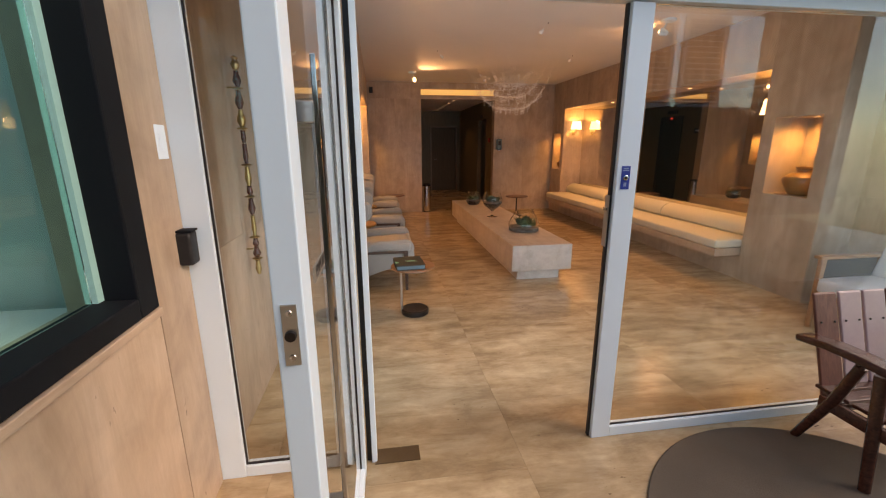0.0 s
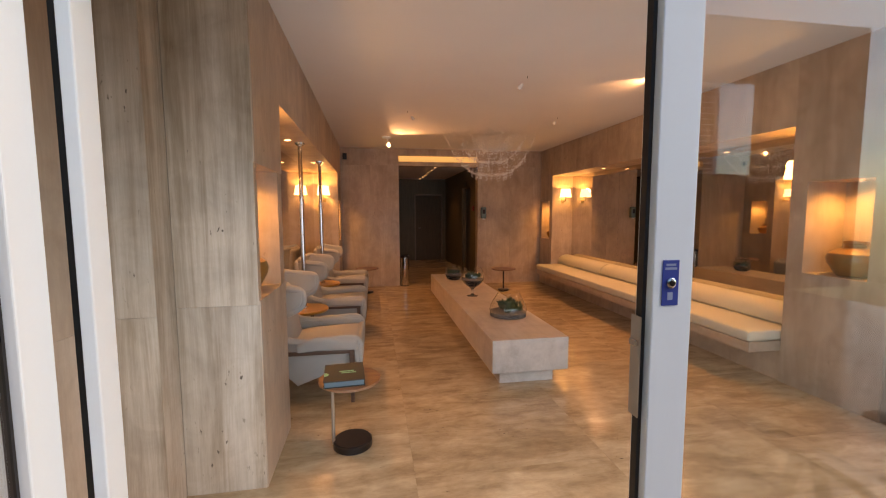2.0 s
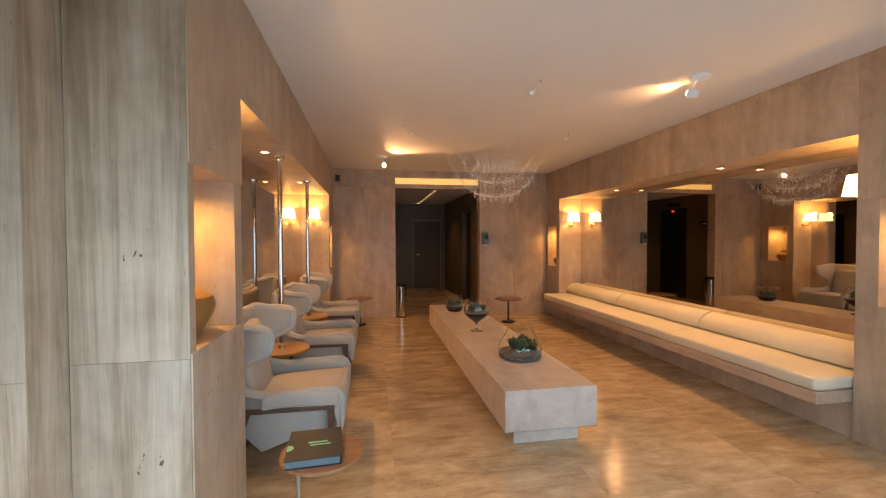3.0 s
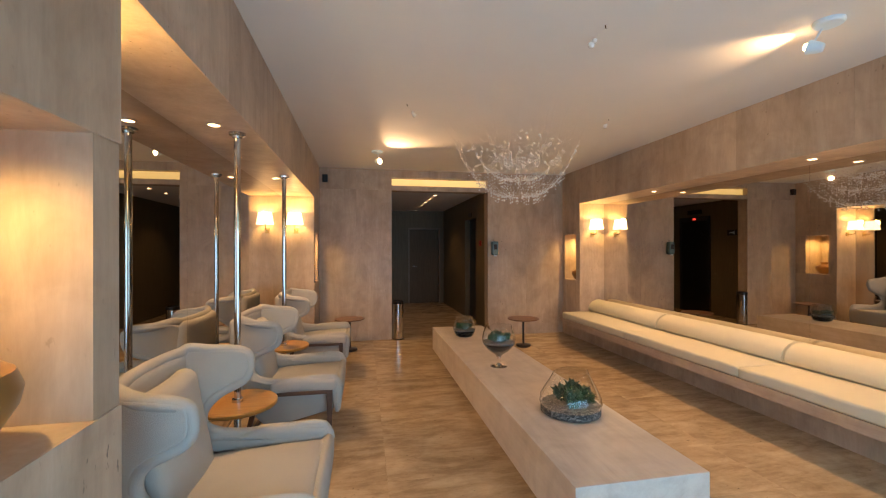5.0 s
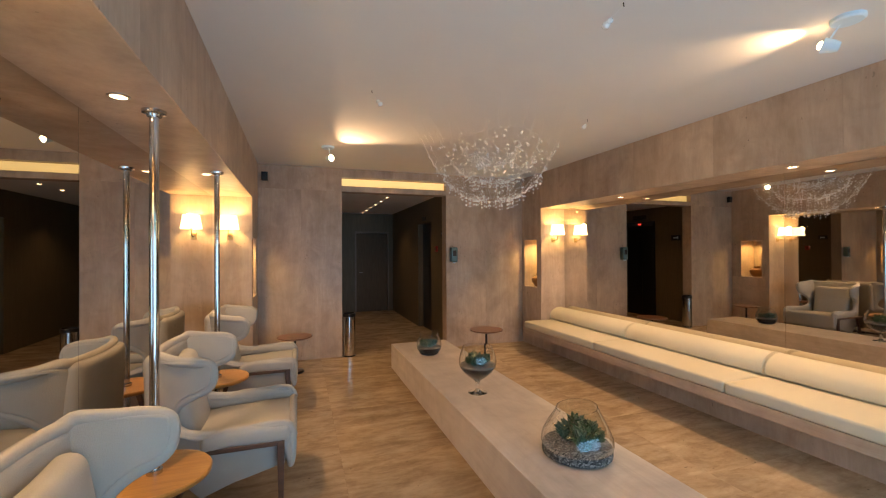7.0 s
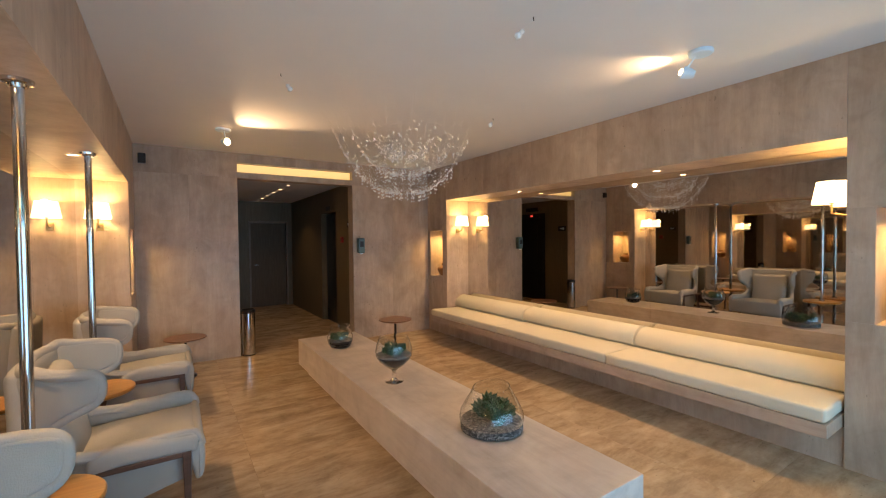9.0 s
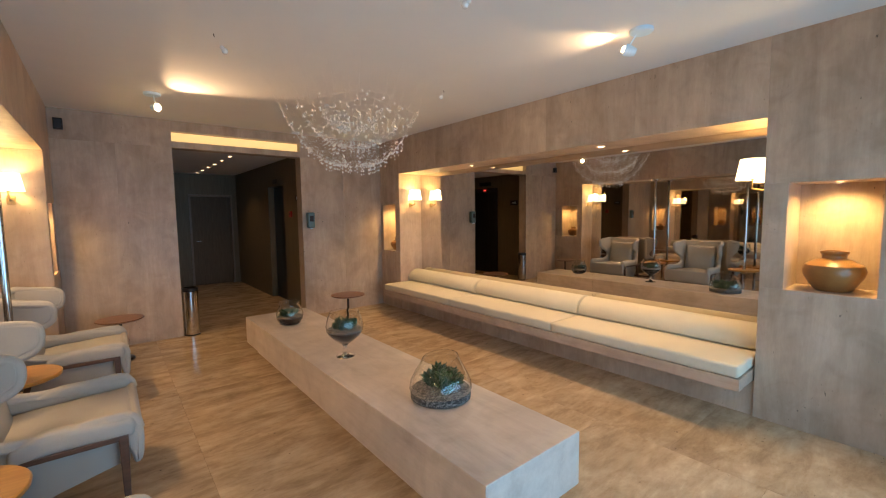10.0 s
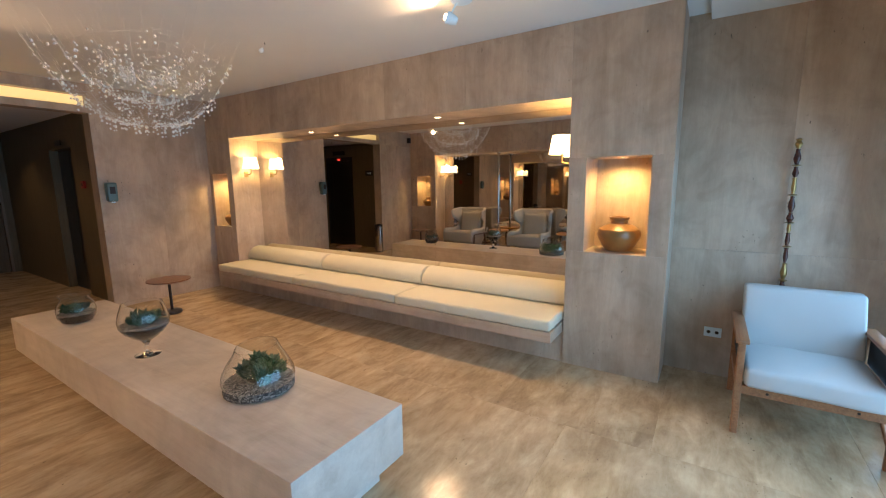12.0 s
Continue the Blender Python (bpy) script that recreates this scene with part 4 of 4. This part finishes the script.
part("floor_number", boxes(((0.036, -0.06, 2.165), (0.038, 0.03, 2.205))), emitter("red_display", (1.0, 0.04, 0.02), 1.2), lift_left, "red lit display")
sign = thing("exit_sign", (0.252, 9.23, 1.83), "small black directional wall sign with white arrow", "sign", "corridor signs", 180)
part("plate", boxes(((-0.004, -0.12, -0.06), (0, 0.12, 0.06))), M_BLACKGASKET, sign)
part("arrow", boxes(((-0.0055, -0.06, -0.012), (-0.0045, 0.06, 0.012)), ((-0.0055, 0.035, -0.03), (-0.0045, 0.06, 0.03))), M_WHITE, sign, "white arrow")
sign = thing("exit_sign", (2.298, 9.02, 1.86), "small black directional wall sign with white arrow", "sign")
part("plate", boxes(((-0.004, -0.10, -0.05), (0, 0.10, 0.05))), M_BLACKGASKET, sign)
part("arrow", boxes(((-0.0055, -0.05, -0.01), (-0.0045, 0.05, 0.01)), ((-0.0055, 0.03, -0.025), (-0.0045, 0.05, 0.025))), M_WHITE, sign, "white arrow")
alarm = thing("fire_alarm", (2.298, 9.35, 1.60), "small red fire alarm call point", "alarm")
part("box", boxes(((-0.03, -0.05, -0.05), (0, 0.05, 0.05)), bevel=0.004), plain("red_plastic", (0.35, 0.02, 0.015), 0.4), alarm)
part("button", boxes(((-0.034, -0.02, -0.02), (-0.03, 0.02, 0.02)), bevel=0.002), M_DARKMETAL, alarm)
for k in range(6):
    downlight(1.48, 9.75 + k * 0.62, 2.549, 0.028, "corridor_downlight", "small lit recessed corridor downlight", "corridor downlights")


# ---- entrance door, outside ----
leaf_at = pose(-0.535, 0.885, 0, 0, 0, -90.9)   # swung outward on its left pivot
door = thing("glass_door", (0, 0, 0), "white-framed glass entrance door standing open outward", "door")
door.matrix_basis = leaf_at
W = 1.045
part("hinge_stile", boxes(((0, -0.025, 0.01), (0.07, 0.025, 2.065)), bevel=0.003), M_WHITE, door)
part("lock_stile", boxes(((W - 0.075, -0.025, 0.01), (W, 0.025, 2.065)), bevel=0.003), M_WHITE, door)
part("bottom_rail", boxes(((0.071, -0.023, 0.01), (W - 0.076, 0.023, 0.06)), bevel=0.003), M_WHITE, door)
part("top_rail", boxes(((0.071, -0.023, 2.0), (W - 0.076, 0.023, 2.065)), bevel=0.003), M_WHITE, door)
pane = part("pane", boxes(((0.071, -0.004, 0.061), (W - 0.076, 0.004, 1.999))), M_GLASS, door)
pane.visible_shadow = False
part("gasket", boxes(((0.0712, -0.008, 0.061), (0.077, 0.008, 1.999)), ((W - 0.082, -0.008, 0.061), (W - 0.0762, 0.008, 1.999))), M_BLACKGASKET, door, "black glazing gasket")
plate = part("lock_plate", boxes(((W, -0.013, 1.145), (W + 0.003, 0.013, 1.255)), bevel=0.001), M_STEEL, door, "steel lock plate")
part("latch", lathe([(0, 0), (0.010, 0), (0.009, 0.006), (0, 0.007)], 16), M_DARKMETAL, plate).matrix_basis = pose(W + 0.003, 0, 1.2, 0, 90, 0)
for z in (1.16, 1.24):
    part("screw", lathe([(0, 0), (0.006, 0), (0.005, 0.0015), (0, 0.002)], 12), M_CHROME, plate).matrix_basis = pose(W + 0.003, 0, z, 0, 90, 0)
for s in (-1, 1):
    part("pull_bar", boxes(((W - 0.140, s * 0.05 - 0.005, 0.60), (W - 0.118, s * 0.05 + 0.005, 1.66)), bevel=0.002), M_CHROME, door, "long flat chrome pull bar")
    for z in (0.72, 1.565):
        part("bracket", boxes(((W - 0.144, min(s * 0.005, s * 0.046), z - 0.018), (W - 0.114, max(s * 0.005, s * 0.046), z + 0.018)), bevel=0.002), M_STEEL, door)
M_STRIP = plain("frosted_grey_strip", (0.22, 0.19, 0.16), 0.6)
strip = part("push_label", boxes(((0.625, 0.0045, 1.215), (0.825, 0.0055, 1.252))), M_STRIP, door, "grey push label")
txt = bpy.data.curves.new("push_word", "FONT")
txt.body, txt.size, txt.align_x, txt.align_y, txt.extrude = "EMPURRE", 0.038, "CENTER", "CENTER", 0.0004
txt.materials.append(M_BLACKGASKET)
word = new("push_word", txt)
word.parent = door
word.matrix_basis = pose(0.725, 0.0062, 1.234, 90, 0, 180)
M_PLATE = plain("worn_bronze_plate", (0.15, 0.09, 0.045), 0.45, 0.3, 60, 0.2, 0.05)
structure("threshold_plate", boxes(((-0.47, 0.895, -0.002), (-0.25, 0.995, 0.006)), bevel=0.001), M_PLATE, "bronze floor plate of the door pivot")
structure("trim_gasket", boxes(((0.645, YG - 0.009, 0.0), (0.6545, YG + 0.012, 2.07)), ((-0.508, YG - 0.009, 0), (-0.4855, YG + 0.012, 2.07))), M_BLACKGASKET, "black door seal along the jamb")

button = thing("exit_button", (0.703, YG - 0.031, 1.36), "blue push-to-open sticker with a round button", "button")
M_BLUE = plain("blue_sticker", (0.02, 0.06, 0.33), 0.35)
part("sticker", boxes(((-0.025, -0.0012, -0.06), (0.025, 0, 0.06))), M_BLUE, button)
part("ring", lathe([(0, 0), (0.014, 0), (0.014, 0.004), (0.010, 0.006), (0, 0.006)], 24), M_CHROME, button, "", True).matrix_basis = pose(0, -0.0012, 0.0, 90, 0, 0)
button.scale = (0.82, 1, 0.86)
button.location.x -= 0.006
part("push", lathe([(0, 0.006), (0.008, 0.006), (0.007, 0.009), (0, 0.0095)], 20), M_DARKMETAL, button, "", True).matrix_basis = pose(0, -0.0012, 0.0, 90, 0, 0)
for lo, hi in (((-0.018, -0.0018, 0.035), (0.018, -0.0013, 0.041)), ((-0.015, -0.0018, 0.045), (0.015, -0.0013, 0.051)), ((-0.008, -0.0018, -0.045), (0.008, -0.0013, -0.025))):
    part("print", boxes((lo, hi)), M_PRINT, button, "pale blue print bar")
strike = thing("strike_plate", (0.64, YG, 1.15), "dark steel strike plate on the door jamb", "lock")
part("plate", boxes(((-0.003, -0.018, -0.11), (0, 0.018, 0.13)), bevel=0.001), M_STEEL, strike)
part("keeper", boxes(((-0.012, -0.012, 0.06), (-0.003, 0.012, 0.075)), bevel=0.002), M_CHROME, strike)

# outside side wall with window
structure("wall_porch_left", boxes(((-1.45, 0.64, 0), (-1.172, 0.99, 2.95)), ((-1.45, -3.6, 0), (-1.172, 0.64, 0.97)), ((-1.45, -3.6, 2.27), (-1.172, 0.64, 2.95)), ((-1.45, -3.6, 0.97), (-1.172, -1.9, 2.27))), M_WALL, "travertine porch wall with a window")
win = thing("window_3", (-1.172, -0.63, 0.97), "black-framed window with greenish glass in the porch wall", "window")
win["kind"] = "structure"
part("window_frame", boxes(((-0.13, 1.16, 0.0), (0.012, 1.269, 1.30)), ((-0.13, -1.269, 0), (0.012, -1.16, 1.30)), ((-0.13, -1.16, 0), (0.012, 1.16, 0.07)), ((-0.13, -1.16, 1.20), (0.012, 1.16, 1.30)), bevel=0.006), M_DARKFRAME, win)
part("inner_frame", boxes(((-0.125, 1.13, 0.071), (-0.085, 1.159, 1.199)), ((-0.125, -1.159, 0.071), (-0.085, -1.13, 1.199))), plain("pale_teal_edge", (0.30, 0.62, 0.58), 0.3), win, "pale teal inner edge")
pane = part("pane", boxes(((-0.109, -1.129, 0.071), (-0.101, 1.129, 1.199))), M_TEAL, win, "greenish tinted pane")
pane.visible_shadow = False
part("window_sill", boxes(((-0.0, -1.27, -0.03), (0.02, 1.27, -0.002)), bevel=0.004), M_SLAB, win)
M_ROOM = plain("pale_room_paint", (0.42, 0.57, 0.53), 0.7)
structure("wall_side_room", boxes(((-3.6, -3.6, -0.0), (-3.5, 0.99, 2.9)), ((-3.5, 0.89, 0), (-1.451, 0.99, 2.9)), ((-3.5, -3.6, 0), (-1.451, -3.5, 2.9))), M_ROOM, "pale painted walls of the room behind the window")
counter = thing("counter", (-1.9, -0.3, 0), "pale counter below the porch window, inside", "counter")
part("body", boxes(((-0.35, -0.9, 0), (0.35, 1.1, 0.88))), M_ROOM, counter)
part("top", boxes(((-0.37, -0.92, 0.88), (0.37, 1.12, 0.92)), bevel=0.004), M_CEIL, counter)
# rounded block standing for an unidentified dark lump behind the pane
lump = part("dark_bag", cushion((-0.16, -0.14, 0), (0.16, 0.14, 0.22), 0.08, 0.03, 12, 4), M_LEATHER, None, "", True)
lump.location = (-1.85, -0.05, 0.925)
tagged(lump, "dark rounded lump lying on the counter", "bag")
switch = thing("light_switch", (-1.172, 0.845, 1.52), "white plastic switch plate on the porch wall", "switch")
part("plate", boxes(((0, -0.036, -0.06), (0.009, 0.036, 0.06)), bevel=0.003), M_WHITE, switch)
part("rocker", boxes(((0.009, -0.018, -0.03), (0.012, 0.018, 0.03)), bevel=0.001), M_WHITE, switch)
reader = thing("card_reader", (-1.172, 0.868, 1.12), "black plastic access reader on the porch wall", "reader")
part("body", cushion((0.0, -0.035, -0.065), (0.055, 0.035, 0.065), 0.012, 0, 6, 1), M_BLACKGASKET, reader, "", True)
part("lid", boxes(((0.004, -0.032, 0.066), (0.062, 0.032, 0.074)), bevel=0.003), M_DARKFRAME, reader, "", True)

# round porch rug and slatted chair
M_RUG = plain("dark_taupe_weave", (0.125, 0.098, 0.075), 0.95, 0, 260, 0.3, 0.9)
rug = part("rug", lathe([(0, 0.001), (0.825, 0.001), (0.832, 0.006), (0.825, 0.012), (0, 0.012)], 96), M_RUG)
rug.location = (1.39, 0.035, 0)
tagged(rug, "round dark taupe woven rug on the porch floor", "rug")
# pale pink paints in the daylight that two of the back slats reflect
M_PINK = plain("slat_daylight_sheen", (0.50, 0.36, 0.36), 0.35, 0, 40, 0.15, 0.06)


M_REDSLAT = wood("reddish_slat", (0.14, 0.042, 0.03), (0.24, 0.08, 0.055), 0.42, (14, 14, 1))


def porch_chair(at, turn=0):
    """Slatted armchair whose back stands on the +y side."""
    c = thing("porch_armchair", at, "dark mahogany slatted porch armchair", "chair", "", turn)
    for s in (-1, 1):
        x = s * 0.33
        part("front_leg", tube([(x * 1.12, -0.17, 0), (x, -0.10, 0.52)], [0.022, 0.028], 14), M_MAHOG, c, "", True)
        part("back_leg", tube([(x * 0.95, 0.20, 0), (x * 1.02, 0.05, 0.30), (x, -0.02, 0.52)], [0.020, 0.026, 0.024], 14), M_MAHOG, c, "", True)
        arm = cushion((x - 0.055, -0.32, 0.515), (x + 0.055, 0.26, 0.553), 0.014, 0, 3, 3)
        for v in arm.verts:
            v.co.z += 0.03 * math.cos(v.co.y * 5)
            v.co.x = x + (v.co.x - x) * (1.0 - 6.0 * max(0.0, abs(v.co.y + 0.03) - 0.1) ** 2)
        part("armrest", arm, M_MAHOG, c, "", True)
        part("side_rail", boxes(((x - 0.015, -0.20, 0.24), (x + 0.015, 0.11, 0.30)), bevel=0.006), M_MAHOG, c, "", True)
    part("stretcher", tube([(-0.33, 0.10, 0.22), (0.33, 0.10, 0.22)], 0.02, 12), M_MAHOG, c, "", True)
    for k in range(4):
        x = -0.227 + k * 0.147
        slat = boxes(((x - 0.066, 0, 0), (x + 0.066, 0.016, 0.52)), bevel=0.006)
        for v in slat.verts:
            v.co.y += 0.12 + 0.30 * v.co.z
            v.co.z += 0.24
        o = part("back_slat", slat, M_PINK if k in (1, 2) else M_REDSLAT, c, "slat coloured pale for reflected daylight" if k in (1, 2) else "reddish-brown slat")
        for z, dx in ((0.30, -0.04), (0.30, 0.04), (0.62, -0.04), (0.62, 0.04)):
            part("rivet", lathe([(0, 0), (0.006, 0), (0.005, 0.003), (0, 0.004)], 10), M_DARKMETAL, o).matrix_basis = pose(x + dx, 0.118 + 0.30 * (z - 0.24), z, 73, 0, 0)
    for k in range(5):
        y = -0.24 + k * 0.085
        part("seat_slat", boxes(((-0.30, y, 0.30), (0.30, y + 0.07, 0.318)), bevel=0.005), M_MAHOG, c)
    return c


porch_chair((2.04, 0.56, 0.013), 0)

# building and hedge across the porch, seen in the glass
structure("wall_opposite", boxes(((-6, -5.2, 0), (9.5, -5.0, 2.2)), ((7.2, -5.2, 2.2), (9.5, -5.0, 5)), ((3.4, -5.2, 2.2), (4.3, -5.0, 5)), ((4.3, -5.2, 3.9), (7.2, -5.0, 5))), M_DARKWALL, "dark wall across the porch")


def louvre(x0, x1, z0, z1):
    s = thing("louvre_shutter", (x0, -5.12, z0), "white slatted louvre shutter", "shutter", "louvre shutters")
    w, h = x1 - x0, z1 - z0
    part("frame", boxes(((0, 0, 0), (0.06, 0.05, h)), ((w - 0.06, 0, 0), (w, 0.05, h)), ((0.06, 0, 0), (w - 0.06, 0.05, 0.06)), ((0.06, 0, h - 0.06), (w - 0.06, 0.05, h))), M_WHITE, s)
    # added black sheet: hides the sky, stands in for shade between slats
    part("backing", boxes(((0.0, -0.05, 0.0), (w, -0.04, h))), M_BLACKGASKET, s, "black sheet for the shade behind the slats")
    slat = boxes(((0.06, -0.03, -0.005), (w - 0.06, 0.03, 0.005)))
    me = mesh_of("slat", slat, M_WHITE)
    for k in range(int((h - 0.12) / 0.10)):
        o = new("slat", me)
        o.parent = s
        o.matrix_basis = pose(0, 0.02, 0.11 + k * 0.10, -25, 0, 0)


louvre(4.35, 5.25, 2.2, 3.85)
louvre(5.45, 6.35, 2.2, 3.85)
rng = random.Random(3)
M_HEDGE = plain("dark_foliage", (0.035, 0.075, 0.03), 0.5, 0, 8, 0.5, 0)
hb = bmesh.new()
for k in range(2600):
    p = Vector((rng.uniform(-6, 3.2), rng.gauss(-4.3, 0.35), rng.uniform(0.05, 3.6) ** 0.97))
    m = Matrix.Translation(p) @ pose(0, 0, 0, rng.uniform(0, 180), rng.uniform(0, 180), rng.uniform(0, 360))
    L, w = rng.uniform(0.10, 0.26), rng.uniform(0.03, 0.06)
    hb.faces.new([hb.verts.new(m @ Vector(q)) for q in ((0, 0, 0), (L * 0.5, w, 0.02), (L, 0, 0), (L * 0.5, -w, 0.02))])
for k in range(14):
    x = rng.uniform(-6, 3)
    tube([(x, -4.3, 0), (x + rng.uniform(-0.2, 0.2), -4.3, 1.6), (x + rng.uniform(-0.5, 0.5), -4.3, 3.3)], [0.03, 0.022, 0.008], 7, hb)
hedge = part("hedge", hb, M_HEDGE)
tagged(hedge, "dense dark green garden hedge across the porch", "hedge", "", "stuff")

speaker = thing("wall_speaker", (-0.50, YF, 2.62), "small dark grey speaker box under the ceiling corner", "speaker")
part("box", boxes(((-0.04, -0.07, -0.06), (0.04, -0.007, 0.06)), bevel=0.005), M_DARKMETAL, speaker)
part("grille", boxes(((-0.03, -0.073, -0.05), (0.03, -0.0705, 0.05))), M_BLACKGASKET, speaker)

# ---- floor slabs ----
floor_ob = bpy.data.objects["floor"]
tile = boxes(((-0.5994, -0.5144, -0.012), (0.5994, 0.5144, 0.0)))
tile_mesh = mesh_of("floor_slab", tile, M_FLOOR)
for i in range(-2, 4):
    for j in range(-3, 14):
        x, y = 0.25 + 0.6 + i * 1.2, 1.30 + 0.515 + j * 1.03 + (0.5 if i % 2 else 0.0)
        if -2.0 < y < 13.6 and (y < 9.2 or -0.5 < x < 2.6):
            ob = new("floor_slab", tile_mesh)
            ob.parent = floor_ob
            ob.location = (x, y, 0)

# ---- wall slabs ----
JOINT = 0.0007


def slab(parent, lo, hi, wall, mat):
    """One thin stone slab in front of a wall; wall is 'x+', 'x-' or 'y-', the way it faces."""
    c = [(a + b) / 2 for a, b in zip(lo, hi)]
    h = [(b - a) / 2 - JOINT for a, b in zip(lo, hi)]
    k = "xy".index(wall[0])
    h[k] = 0.003
    c[k] += 0.003 if wall[1] == "+" else -0.003
    bm = boxes(((-h[0], -h[1], -h[2]), (h[0], h[1], h[2])))
    ob = part("stone_slab", bm, mat, parent)
    ob.location = c
    return ob


def face(parent, wall, at, a0, a1, z0, z1, wide, rise=(1.03,), mat=M_WALL):
    """Slabs over one rectangle of a wall, near the given width, split at the heights."""
    n = max(1, round((a1 - a0) / wide))
    zs = [z0, *[z for z in rise if z0 + 0.15 < z < z1 - 0.15], z1]
    for i in range(n):
        p, q = a0 + (a1 - a0) * i / n, a0 + (a1 - a0) * (i + 1) / n
        for z, zz in zip(zs, zs[1:]):
            if wall[0] == "x":
                slab(parent, (at, p, z), (at, q, zz), wall, mat)
            else:
                slab(parent, (p, at, z), (q, at, zz), wall, mat)


alc_r, alc_l = bpy.data.objects["wall_alcove_right"], bpy.data.objects["wall_alcove_left"]
face(alc_r, "x-", 4.0, 0.98, YN - 0.004, 0, 2.75, 0.75)
face(wall_right, "y-", YN, X1, 4.0, 0, 2.79, 0.5)
face(wall_right, "x-", X1, YN, R0, 0, 1.0, 0.8)
face(wall_right, "x-", X1, YN, 2.53, 1.0, 1.76, 0.8, ())
face(wall_right, "x-", X1, 3.0, R0, 1.0, 1.76, 0.8, ())
face(wall_right, "x-", X1, YN, R0, 1.76, ZC, 0.8, ())
face(wall_right, "x-", X1, R0, R1, SOF, ZC, 1.0, ())
face(wall_right, "x-", X1, R1, YF, 0, 0.96, 0.8, ())
face(wall_right, "x-", X1, R1, YF, 1.74, ZC, 0.8, ())
face(wall_left, "x+", X0, L0, L1, SOF, ZC, 1.0, ())
face(wall_left, "x+", X0, YN, L0, 0, 1.05, 0.8, ())
face(wall_left, "x+", X0, YN, L0, 1.78, ZC, 0.8, ())
face(wall_left, "x+", X0, L1, YF, 0, 1.00, 0.8, ())
face(wall_left, "x+", X0, L1, YF, 1.74, ZC, 0.8, ())
face(wall_left, "y-", YN, -0.974, X0, 0, 2.79, 0.5, (1.03,), M_VEIN)
face(wall_far, "y-", YF, X0 - 0.02, 0.557, 0, ZC, 0.6, (2.46,))
face(wall_far, "y-", YF, 2.205, X1 - 0.004, 0, ZC, 0.75, (2.46,))
face(bpy.data.objects["wall_return_left"], "y-", 2.20, -1.164, -0.977, 0, 2.74, 0.3, (1.03,), M_VEIN)
face(alc_l, "x+", -1.17, 0.98, 2.19, 0, 2.75, 0.75)
face(bpy.data.objects["wall_porch_left"], "x+", -1.172, -2.4, 0.64, 0, 0.935, 1.2, ())
face(bpy.data.objects["wall_porch_left"], "x+", -1.172, 0.645, 0.905, 0, 2.9, 0.4, (2.1,))
